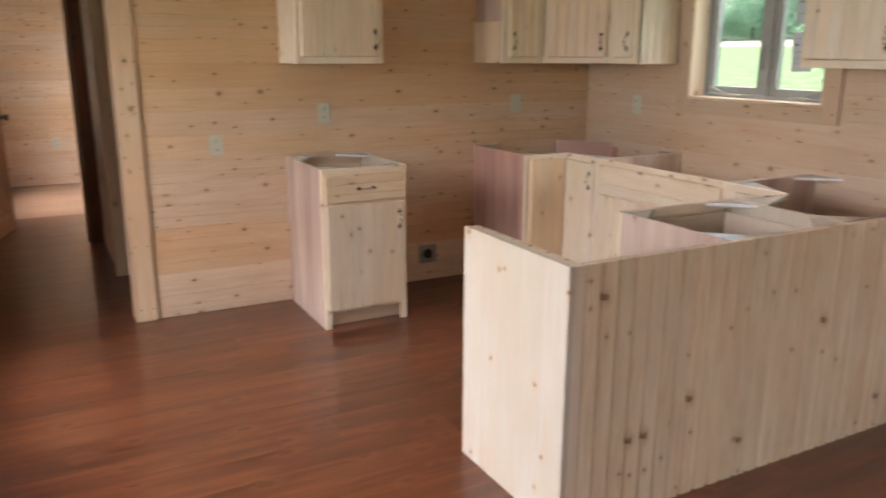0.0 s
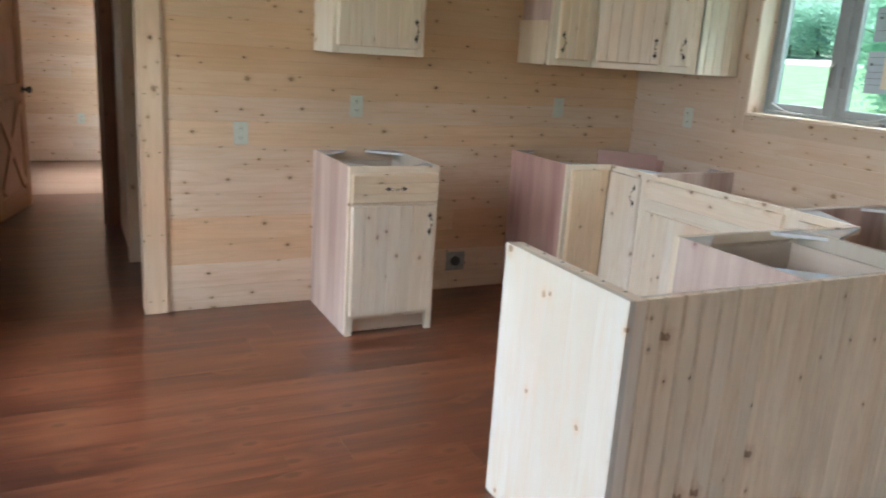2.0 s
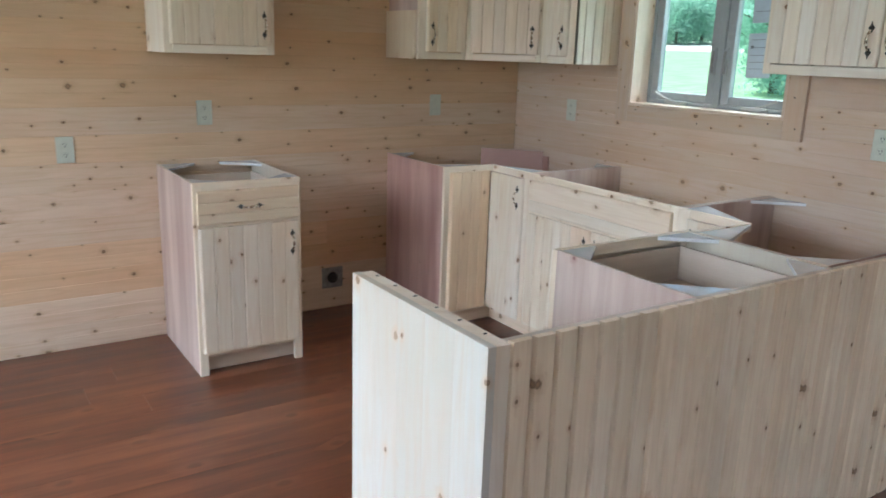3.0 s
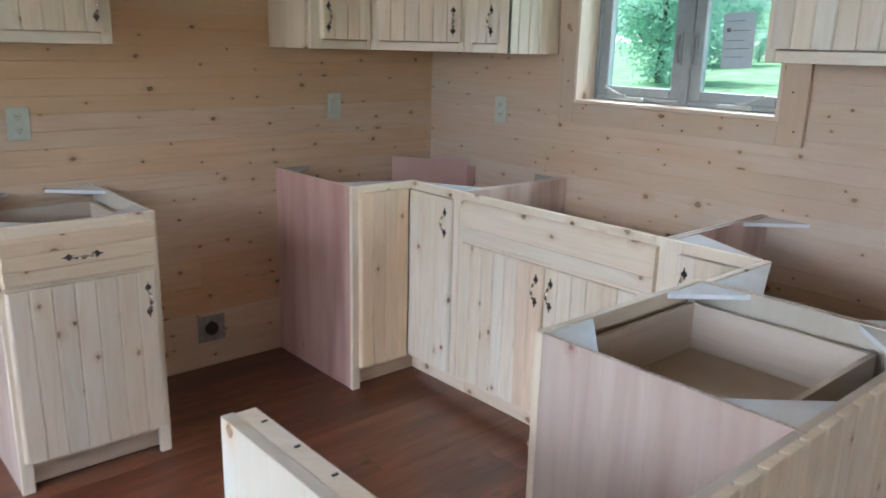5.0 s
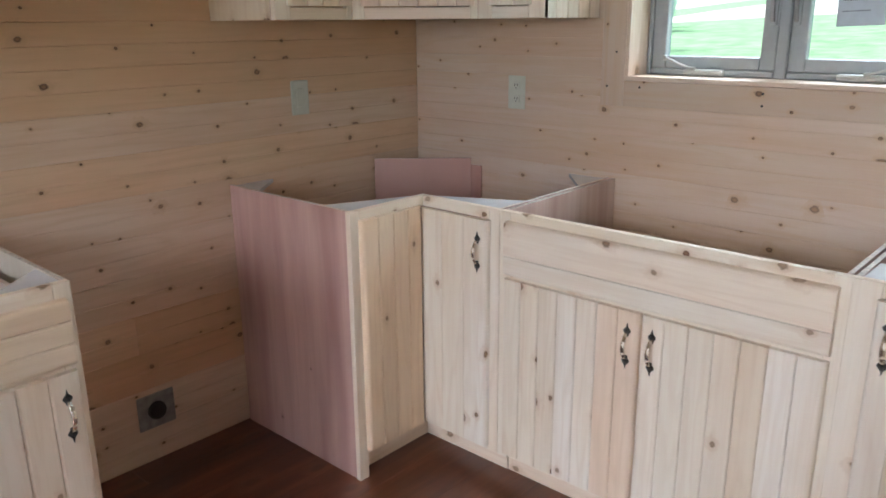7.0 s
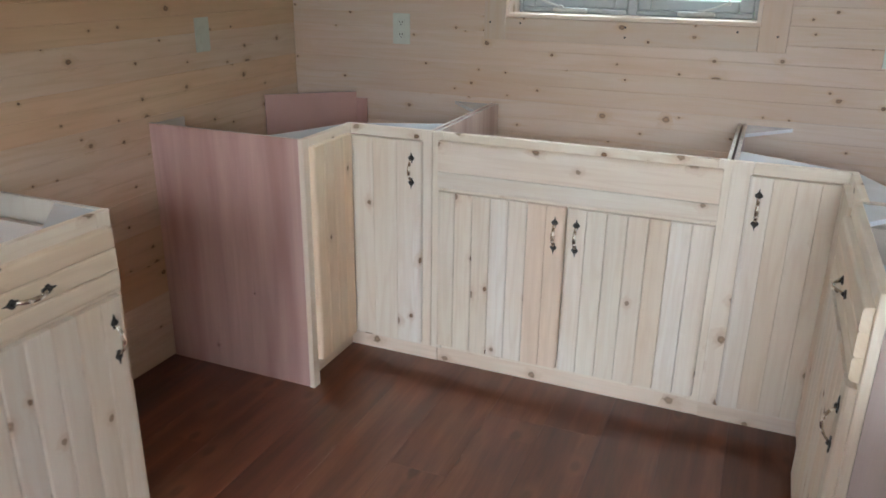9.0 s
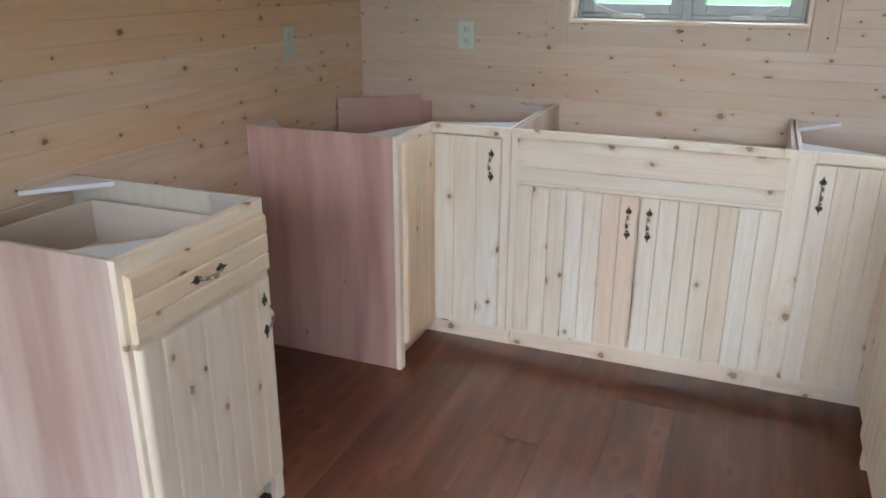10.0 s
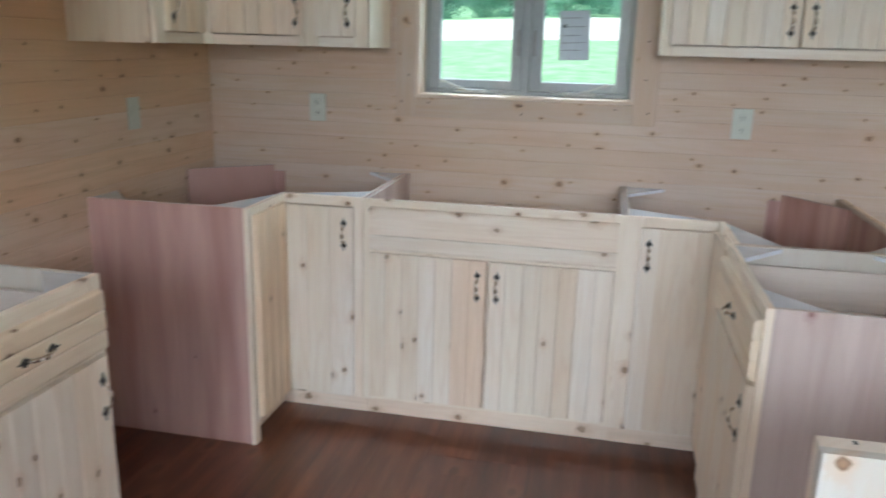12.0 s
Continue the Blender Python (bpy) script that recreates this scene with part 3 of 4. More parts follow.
for a, b, out, tone in ((4.644, 4.757, 0.021, (0.94, 0.85, 0.72)), (4.761, 4.918, 0.025, (0.89, 0.80, 0.67)), (4.922, 5.058, 0.021, (0.95, 0.87, 0.75))):
    part("post_board", box(XL + 0.003, XL + out, a, b, 0.0, CEIL, 0.005, 2), PINE, wall_west, grain="z", tint=tone)
    nail_row(wall_west, [(XL + out + 0.0005, (a + 0.018, b - 0.02)[i % 2], 0.12 + 0.17 * i) for i in range(14)], "x")

# kitchen window: pine reveal and casing, two casement sashes with cranks and latches
def swept(path, wide, thick):
    """A flat bar bent along (y, z) points, wide along x."""
    bm = bmesh.new()
    rows = []
    for i, (y, z) in enumerate(path):
        a, b = path[max(0, i - 1)], path[min(len(path) - 1, i + 1)]
        d = math.hypot(b[0] - a[0], b[1] - a[1])
        ny, nz = -(b[1] - a[1]) / d * thick, (b[0] - a[0]) / d * thick
        rows.append([bm.verts.new((sx * wide, y + sn * ny, z + sn * nz)) for sx, sn in ((-1, -1), (1, -1), (1, 1), (-1, 1))])
    for p, q in zip(rows, rows[1:]):
        for j in range(4):
            bm.faces.new((p[j], p[(j + 1) % 4], q[(j + 1) % 4], q[j]))
    bm.faces.new(rows[0])
    bm.faces.new(rows[-1][::-1])
    bmesh.ops.recalc_face_normals(bm, faces=bm.faces[:])
    bmesh.ops.bevel(bm, geom=bm.edges[:], offset=thick * 0.4, segments=1, affect="EDGES")
    return bm


def crank_arm():
    """The folding arm: it lies on the cover, then slopes up to the knob; long way along x."""
    bm = swept([(0.0, 0.0), (0.03, 0.004), (0.06, 0.014), (0.09, 0.027), (0.112, 0.032)], 0.006, 0.0035)
    for v in bm.verts:
        v.co = Vector((v.co.y, -v.co.x, v.co.z))
    return bm


def lock_lever():
    """A slim upright lever that bows away from the frame; out of the face along -x."""
    bm = swept([(0.0, 0.0), (0.006, 0.02), (0.011, 0.05), (0.009, 0.08), (0.002, 0.105)], 0.006, 0.004)
    for v in bm.verts:
        v.co = Vector((-v.co.y - 0.003, v.co.x, v.co.z))
    return bm


DULL = plain("dull_lever_metal", (0.27, 0.26, 0.25), 0.4, metal=0.3)
kw = tagged(new("window_3"), "two-sash grey casement window with pine casing", "window", kind="structure")
Y0, Y1, Z0, Z1 = wz
# casing tint, greyed down against the bright opening
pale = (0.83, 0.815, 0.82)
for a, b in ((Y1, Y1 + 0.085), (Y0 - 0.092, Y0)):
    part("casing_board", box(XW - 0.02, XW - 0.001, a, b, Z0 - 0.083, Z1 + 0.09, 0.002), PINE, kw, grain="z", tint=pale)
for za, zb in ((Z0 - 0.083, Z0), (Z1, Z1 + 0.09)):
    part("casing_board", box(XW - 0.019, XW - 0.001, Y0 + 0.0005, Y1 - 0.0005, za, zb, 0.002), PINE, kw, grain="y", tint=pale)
nail_row(kw, [(XW - 0.0205, y, z) for y, z in ((Y1 + 0.06, Z0 - 0.02), (Y1 + 0.03, Z0 + 0.09), (Y1 - 0.06, Z0 - 0.02), (5.2, Z0 - 0.02), (5.2, Z0 - 0.055), (Y0 + 0.07, Z0 - 0.02), (Y0 - 0.04, Z0 + 0.1), (Y0 - 0.06, Z0 - 0.03), (Y0 - 0.04, Z0 + 0.25), (Y1 + 0.03, Z0 + 0.3))], "x")
# sill and jambs carry the incoming daylight in a cooler, lighter tint
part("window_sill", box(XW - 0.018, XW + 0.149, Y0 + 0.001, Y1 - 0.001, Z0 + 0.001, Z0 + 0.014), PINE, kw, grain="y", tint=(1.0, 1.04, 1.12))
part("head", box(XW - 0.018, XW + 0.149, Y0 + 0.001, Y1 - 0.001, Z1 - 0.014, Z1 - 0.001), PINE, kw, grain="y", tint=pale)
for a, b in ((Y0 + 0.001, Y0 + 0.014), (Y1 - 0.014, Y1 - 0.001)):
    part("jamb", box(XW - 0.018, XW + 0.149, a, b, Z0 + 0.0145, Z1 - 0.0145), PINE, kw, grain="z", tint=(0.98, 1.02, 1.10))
fx0, fx1 = XW + 0.10, XW + 0.148
fy0, fy1, fz0, fz1 = Y0 + 0.015, Y1 - 0.015, Z0 + 0.015, Z1 - 0.015
mid = (fy0 + fy1) / 2
for a, b in ((fy0, fy0 + 0.014), (mid - 0.017, mid + 0.017), (fy1 - 0.014, fy1)):
    part("window_frame", box(fx0, fx1, a, b, fz0, fz1, 0.004), VINYL, kw)
for a, b in ((fz0, fz0 + 0.020), (fz1 - 0.02, fz1)):
    for p, q in ((fy0 + 0.0145, mid - 0.0175), (mid + 0.0175, fy1 - 0.0145)):
        part("window_frame", box(fx0 + 0.002, fx1, p, q, a, b, 0.004), VINYL, kw)
for p, q in ((fy0 + 0.015, mid - 0.018), (mid + 0.018, fy1 - 0.015)):
    s = thing("sash", Matrix(), "", "")
    s.parent = kw
    za, zb = fz0 + 0.0205, fz1 - 0.021
    for a, b in ((p, p + 0.048), (q - 0.048, q)):
        part("sash_stile", box(fx0 + 0.008, fx1 - 0.002, a, b, za, zb, 0.005, 2), VINYL, s)
    for a, b in ((za, za + 0.040), (zb - 0.040, zb)):
        part("sash_rail", box(fx0 + 0.009, fx1 - 0.002, p + 0.0485, q - 0.0485, a, b, 0.005, 2), VINYL, s)
    part("pane", box(fx0 + 0.026, fx0 + 0.031, p + 0.046, q - 0.046, za + 0.038, zb - 0.038), COATED, s).visible_shadow = False
    # crank operator on the bottom frame and its folding arm
    c = (p + q) / 2 + (0.0 if p < mid - 0.1 else 0.02)
    k = part("crank_cover", box(fx0 - 0.028, fx0 + 0.003, c - 0.075, c + 0.055, fz0 + 0.002, fz0 + 0.022, 0.008, 2), CRANK, kw, "tan folding window crank")
    way = 1 if q > mid + 0.1 else -1
    part("crank_arm", crank_arm(), CRANK, k, at=pose(fx0 - 0.020, c + 0.015 * way, fz0 + 0.024, 0, 0, 90 * way))
    part("crank_knob", box(-0.006, 0.006, -0.005, 0.007, -0.005, 0.012, 0.003, 2), CRANK, k, at=pose(fx0 - 0.020, c + 0.120 * way, fz0 + 0.052))
    e = mid + (0.034 if q > mid + 0.1 else -0.034)
    plate = part("latch_plate", box(fx0 - 0.002, fx0 + 0.008, e - 0.011, e + 0.011, fz0 + 0.155, fz0 + 0.285, 0.004, 2), VINYL, kw, "grey sash lock")
    part("latch_lever", lock_lever(), DULL, plate, at=pose(fx0 - 0.003, e, fz0 + 0.165))

# paper stickers on the far sash
glass_x = fx0 + 0.0245
right_c = (fy0 + mid) / 2
for (yc, zc, w, h, tilt), bars in (((right_c + 0.025, 1.475, 0.125, 0.20, -2), (0.07, 0.035, 0.0, -0.03, -0.06)), ((right_c + 0.01, 1.70, 0.15, 0.16, -2), (0.05, -0.03))):
    st = tagged(part("window_sticker", box(-0.0006, 0.0, -w / 2, w / 2, -h / 2, h / 2), PAPER, at=pose(glass_x, yc, zc, tilt, 0, 0)), "pale paper manufacturer sticker on the window glass", "sticker")
    for i, bz in enumerate(bars):
        part("printed_line", box(-0.0012, -0.0007, -w * (0.38 if i % 2 else 0.2), w * 0.4, bz, bz + 0.0022), INK, st)
    part("printed_mark", box(-0.0012, -0.0007, w * 0.26, w * 0.38, h * 0.16, h * 0.23), INK, st)


# ---- cabinet parts ----
def handle(parent, m):
    """An antique brass bow pull with spade-shaped ends; long way along z, out of the face along -y."""
    bm = bmesh.new()
    # the bow: a bent bar
    k, ring = 13, 8
    rows = []
    for i in range(k):
        s = i / (k - 1) * 2 - 1
        out = 0.004 + 0.021 * (1 - s * s)
        wid, thk = 0.0048 + 0.0022 * (1 - abs(s)), 0.0032 + 0.001 * (1 - abs(s))
        rows.append([bm.verts.new((wid * math.cos(a), -out + thk * math.sin(a), 0.044 * s)) for a in [j * math.tau / ring for j in range(ring)]])
    for p, q in zip(rows, rows[1:]):
        for j in range(ring):
            bm.faces.new((p[j], p[(j + 1) % ring], q[(j + 1) % ring], q[j]))
    bm.faces.new(rows[0])
    bm.faces.new(rows[-1][::-1])
    bmesh.ops.recalc_face_normals(bm, faces=bm.faces[:])
    pull = part("handle", bm, BRASS, parent, "antique brass bow handle", at=m)
    for f in pull.data.polygons:
        f.use_smooth = True
    return pull


def spade(sgn):
    """Half of a handle's back plate: a spade with a pointed tip."""
    out = [(0.005, 0.030), (0.006, 0.038), (0.012, 0.044), (0.0125, 0.050), (0.007, 0.056), (0.003, 0.060), (0.0012, 0.069), (0.0, 0.073)]
    pts = [(x, z) for x, z in out] + [(-x, z) for x, z in out[::-1][1:]]
    bm = bmesh.new()
    lo = [bm.verts.new((x, 0.0, sgn * z)) for x, z in pts]
    hi = [bm.verts.new((x * 0.8, -0.0035, sgn * (0.05 + (z - 0.05) * 0.9))) for x, z in pts]
    k = len(pts)
    for i in range(k):
        bm.faces.new((lo[i], lo[(i + 1) % k], hi[(i + 1) % k], hi[i]))
    bm.faces.new(hi)
    bmesh.ops.create_uvsphere(bm, u_segments=8, v_segments=5, radius=0.006, matrix=Matrix.Translation((0, -0.004, sgn * 0.047)))
    bmesh.ops.recalc_face_normals(bm, faces=bm.faces[:])
    return bm


def pull(parent, m):
    m = m @ Matrix.Scale(0.88, 4)
    h = handle(parent, m)
    for sgn in (1, -1):
        part("handle_plate", spade(sgn), BLACKENED, parent, "blackened spade-shaped handle plate", at=m)
    return h


def slat_profile(w, t, v, d, first, last, rnd=0.006, gap=0.0003):
    """Plan of a bead slat, front at y = -t: grooved edges inside a panel, rounded ones at its sides."""
    l = [(rnd * 0.3, -t + rnd), (rnd, -t + rnd * 0.25), (rnd * 1.9, -t)] if first else [(gap, -t + d), (gap + v, -t)]
    r = [(w - rnd * 1.9, -t), (w - rnd, -t + rnd * 0.25), (w - rnd * 0.3, -t + rnd)] if last else [(w - v - gap, -t), (w - gap, -t + d)]
    return [(0 if first else gap, 0.0), *l, *r, (w if last else w - gap, 0.0)]


slat_rng = random.Random(8)
DOORTINTS = ((1.0, 1.0, 1.0), (1.02, 1.03, 1.05), (1.0, 0.98, 0.95), (1.0, 0.95, 0.91), (1.02, 1.01, 0.98), (0.98, 0.97, 0.96), (1.01, 1.02, 1.03))
WHITE, CREAM, ROSE, TAN = (1.03, 1.04, 1.06), (1.0, 0.99, 0.96), (1.0, 0.90, 0.84), (0.97, 0.93, 0.88)


def bead_door(parent, x0, x1, z0, z1, name="door", label="", t=0.019, n=None, tint=(1, 1, 1), flat=False, groove=(0.004, 0.0034), tones=None):
    """A door of upright bead slats in the plane y = 0 of its cabinet, proud towards -y."""
    d = thing(name, pose(x0, 0, z0), label, "")
    d.parent = parent
    w = x1 - x0
    n = n or max(2, round(w / BEAD))
    k = (1, 1, 1)
    for i in range(n):
        k = tones[i] if tones else slat_rng.choice(DOORTINTS) if i % 2 == 0 else k
        bm = prism(slat_profile(w / n, t, groove[0] if not flat else 0.0012, groove[1] if not flat else 0.0008, i == 0, i == n - 1, rnd=0.006 if t > 0.015 else 0.0025), 0, z1 - z0)
        part("slat", bm, CABINET, d, grain="z", tint=tuple(a * b for a, b in zip(k, tint)), at=pose(i * w / n, 0, 0))
    return d


def drawer_front(parent, x0, x1, z0, z1, cuts=(1 / 3, 2 / 3), t=0.019, name="drawer_front", tint=(1, 1, 1), groove=(0.004, 0.0034)):
    """Horizontal slats with a rounded edge."""
    d = thing(name, pose(x0, 0, z0), "", "")
    d.parent = parent
    h = z1 - z0
    edges = [0.0, *[c * h for c in cuts], h]
    for i, (a, b) in enumerate(zip(edges, edges[1:])):
        k = slat_rng.choice(DOORTINTS)
        prof = [(y, x) for x, y in slat_profile(b - a, t, *groove, i == 0, i == len(cuts))]
        part("slat", extrude_profile(prof, x1 - x0), CABINET, d, grain="x", tint=tuple(p * q for p, q in zip(k, tint)), at=pose(0, 0, a))
    return d


def gusset(parent, corner, dx, dy, z1=TOP - 0.003, t=0.012):
    """A triangular plywood brace in a top corner."""
    x, y = corner
    return part("corner_brace", prism([(x, y), (x + dx, y), (x, y + dy)], z1 - t, z1), SHEENPLY, parent, "triangular plywood corner brace, whitened for the window's reflection", grain="x")


def frame_piece(parent, name, x0, x1, z0, z1, grain, tint=(1.04, 1.03, 1.0), y0=0.0, y1=0.019):
    return part(name, box(x0, x1, y0, y1, z0, z1, 0.0015), CABINET, parent, grain=grain, tint=tint)


def drawer_box(parent, w, d, z0, z1, inset=0.045):
    b = thing("drawer_box", pose(inset, 0.02, 0), "plywood drawer box", "")
    b.parent = parent
    w2, d2 = w - 2 * inset, d - 0.12
    part("drawer_side", box(0, 0.012, 0.0, d2, z0, z1), PLYIN, b, grain="y")
    part("drawer_side", box(w2 - 0.012, w2, 0.0, d2, z0, z1), PLYIN, b, grain="y")
    part("drawer_back", box(0.0125, w2 - 0.0125, d2 - 0.012, d2, z0, z1), PLYIN, b, grain="x")
    part("drawer_inner_front", box(0.0125, w2 - 0.0125, 0.0, 0.012, z0, z1), PLYIN, b, grain="x")
    part("drawer_bottom", box(0.013, w2 - 0.013, 0.0125, d2 - 0.0125, z0 + 0.008, z0 + 0.014), PLYIN, b, grain="x", tint=(0.8, 0.72, 0.62))


def carcass(c, w, d, feet=(True, True), inner=PLYIN):
    """Sides, bottom, face frame and toe board of a base cabinet; front of the face frame at y = 0."""
    t = 0.012
    for x0, foot in ((0.001 if feet[0] else 0.007, feet[0]), (w - t if feet[1] else w - t - 0.006, feet[1])):
        side = part("side_panel", box(x0, x0 + t - 0.001, 0.0195, d, 0.0 if foot else 0.09, TOP), PLY, c, "pinkish lauan plywood side", grain="z", tint=(0.95, 1.0, 0.98))
        side.data.materials.append(inner)
        for f in side.data.polygons:
            if f.normal.x * (1 if x0 < w / 2 else -1) > 0.9:
                f.material_index = 2
    part("bottom_panel", box(t + 0.0005, w - t - 0.0005, 0.02, d - 0.002, 0.105, 0.117), PLYIN, c, grain="x")
    part("back_panel", box(t + 0.0005, w - t - 0.0005, d - 0.008, d - 0.002, 0.118, 0.62), PLYIN, c, grain="x")
    frame_piece(c, "stile", 0.0, 0.038, 0.0 if feet[0] else 0.085, TOP, "z")
    frame_piece(c, "stile", w - 0.038, w, 0.0 if feet[1] else 0.085, TOP, "z")
    frame_piece(c, "rail", 0.0385, w - 0.0385, TOP - 0.036, TOP, "x")
    frame_piece(c, "rail", 0.0385, w - 0.0385, 0.09, 0.125, "x")
    frame_piece(c, "toe_board", 0.0135 if feet[0] else 0.0005, w - (0.0135 if feet[1] else 0.0005), 0.0, 0.105, "x", (0.98, 0.9, 0.84), 0.06, 0.076)


# ---- the kitchen's base cabinets ----
def drawer_cabinet(m, w, d, label, handle_right=True):
    c = thing("base_cabinet", m, label, "cabinet", "base cabinets")
    carcass(c, w, d)
    frame_piece(c, "rail", 0.0385, w - 0.0385, 0.67, 0.70, "x")
    f = drawer_front(c, 0.016, w - 0.016, 0.692, 0.842, tint=(0.93, 0.87, 0.77))
    pull(f, pose((w - 0.032) / 2, -0.019, 0.074, 0, 90, 0))
    b = bead_door(c, 0.016, w - 0.016, 0.112, 0.680, n=max(5, round(w / 0.066)), tint=(0.91, 0.88, 0.84))
    pull(b, pose(w - 0.032 - 0.033 if handle_right else 0.033, -0.019, 0.47))
    drawer_box(c, w, d, 0.70, 0.83)
    for (x, y), dx, dy in (((0.0125, 0.0195), 0.15, 0.13), ((w - 0.0125, 0.0195), -0.15, 0.13), ((0.0125, d - 0.004), 0.17, -0.15), ((w - 0.0125, d - 0.004), -0.17, -0.15)):
        gusset(c, (x, y), dx, dy)
    return c


drawer_cabinet(pose(2.424, 5.998, 0), 0.486, 0.610, "unfinished pine drawer base cabinet without top against the wall")
drawer_cabinet(pose(3.70, 4.47, 0, 0, 0, 180), 0.607, 0.55, "unfinished pine base cabinet with a drawer, in the peninsula")

# sink base: false front over two doors
SL, SR = 5.693, 4.757
c = thing("sink_base_cabinet", pose(4.0, SL, 0, 0, 0, -90), "unfinished pine sink base with two doors, under the window", "cabinet", "base cabinets")
w = SL - SR
carcass(c, w, XW - 4.0 - 0.004, feet=(False, False), inner=PLY)
frame_piece(c, "rail", 0.0385, w - 0.0385, 0.665, 0.70, "x")
drawer_front(c, 0.028, w - 0.022, 0.690, 0.850, cuts=(0.36,), name="false_front", groove=(0.0024, 0.003), t=0.020)
b = bead_door(c, 0.026, w / 2 - 0.002, 0.108, 0.678, n=7, groove=(0.0028, 0.0036), t=0.018, tones=(CREAM, CREAM, CREAM, WHITE, WHITE, ROSE, ROSE))
pull(b, pose(w / 2 - 0.028 - 0.033, -0.018, 0.475))
b = bead_door(c, w / 2 + 0.002, w - 0.022, 0.108, 0.678, n=7, groove=(0.0028, 0.0036), t=0.018, tones=(WHITE, CREAM, CREAM, TAN, TAN, WHITE, WHITE))
pull(b, pose(0.033, -0.018, 0.475))


def corner_cabinet(sgn, back, label, end_x=3.70):
    """An L-shaped corner base. s runs from the sink's middle towards the corner; sgn turns it to +y or -y."""
    Y = lambda s: sgn * s
    c = thing("corner_cabinet", pose(0, YC, 0), label, "cabinet", "base cabinets")
    s0, si, sb = 0.4685, 0.7735, abs(back - YC) - 0.004
    X = XW - 0.004

    def plate(name, x0, x1, sa, sb_, z0, z1, mat=PLY, grain="z", bevel=0.0, tint=None, lab=""):
        return part(name, box(x0, x1, Y(sa), Y(sb_), z0, z1, bevel), mat, c, lab, grain=grain, tint=tint)

    plate("end_panel", end_x, end_x + 0.012, si + 0.0195, sb, 0.0, TOP, tint=(0.98, 0.82, 0.79), lab="pinkish lauan plywood side")
    plate("side_panel", 4.0195, X, s0 + 0.001, s0 + 0.013, 0.09, TOP)
    plate("back_panel", end_x + 0.0125, 4.35, sb - 0.008, sb - 0.002, 0.0, 0.60 if sgn > 0 else TOP, PLYIN if sgn > 0 else PLY, "x" if sgn > 0 else "z", tint=None if sgn > 0 else (0.86, 0.74, 0.72))
    plate("back_panel", X - 0.008, X - 0.002, s0 + 0.0135, 1.09, 0.0, 0.60, PLYIN, "y")
    # angled panel across the wall corner
    part("angled_back", prism([(4.36, Y(sb - 0.004)), (4.352, Y(sb - 0.013)), (X - 0.013, Y(1.082)), (X - 0.004, Y(1.09))], 0.0, TOP + 0.004), PLY, c, "reddish plywood panel across the corner", grain="z", tint=(0.95, 0.78, 0.74))
    part("back_strip", prism([(X - 0.009, Y(1.085)), (X - 0.002, Y(1.085)), (X - 0.002, Y(1.035)), (X - 0.009, Y(1.035))], 0.60, TOP - 0.022), PLY, c, "reddish plywood strip", grain="z", tint=(0.9, 0.72, 0.68))
    deck = [(end_x + 0.0125, Y(si + 0.02)), (4.0195, Y(si + 0.02)), (4.0195, Y(s0 + 0.0135)), (X - 0.009, Y(s0 + 0.0135)), (X - 0.009, Y(1.07)), (4.34, Y(sb - 0.01)), (end_x + 0.0125, Y(sb - 0.01))]
    part("bottom_panel", prism(deck, 0.105, 0.117), PLYIN, c, grain="x")
    part("shelf", prism(deck, 0.47, 0.482), PLYIN, c, grain="x")
    # face frame: end stile to the floor, rails of both wings
    plate("stile", end_x - 0.004, end_x + 0.034, si, si + 0.019, 0.0, TOP, CABINET, "z", 0.0015, (1.05, 1.04, 1.02))
    edge = 0.038 if sgn > 0 else 0.058
    plate("stile", 4.0, 4.019, s0, s0 + edge, 0.085, TOP, CABINET, "z", 0.0015, (1.02, 1.0, 0.98))
    for z0, z1 in ((TOP - 0.034, TOP), (0.085, 0.12)):
        plate("rail", end_x + 0.0345, 4.019, si, si + 0.019, z0, z1, CABINET, "x", 0.0015)
        plate("rail", 4.0, 4.019, s0 + edge + 0.0005, si - 0.0005, z0, z1, CABINET, "y", 0.0015)
    plate("toe_board", end_x + 0.013, 4.075, si + 0.05, si + 0.066, 0.0, 0.104, CABINET, "x", tint=(0.95, 0.86, 0.78))
    plate("toe_board", 4.059, 4.075, s0, si + 0.0495, 0.0, 0.104, CABINET, "y", tint=(0.98, 0.9, 0.84))
    # doors of the two wings, meeting in the inner corner
    wa = 4.0 - 0.022 - (end_x + 0.028)
    wb = si - 0.003 - (s0 + edge - 0.006)
    if sgn > 0:
        da = bead_door(c, 0, wa, 0.10, 0.848, n=4, tint=(1.0, 0.92, 0.80))
        da.matrix_basis = pose(end_x + 0.028, Y(si), 0.10)
        db = bead_door(c, 0, wb, 0.10, 0.840, n=3, flat=True, t=0.018, tones=(CREAM, CREAM, WHITE))
        db.matrix_basis = pose(4.0, Y(si - 0.003), 0.10, 0, 0, -90)
        pull(db, pose(wb - 0.036, -0.018, 0.64))
    else:
        da = bead_door(c, 0, wa, 0.10, 0.848, n=4)
        da.matrix_basis = pose(4.0 - 0.022, Y(si), 0.10, 0, 0, 180)
        db = bead_door(c, 0, wb, 0.10, 0.840, n=4, flat=True, t=0.018, tones=(WHITE, TAN, TAN, CREAM))
        db.matrix_basis = pose(4.0, Y(s0 + edge - 0.006), 0.10, 0, 0, -90)
        pull(db, pose(0.030, -0.018, 0.645))
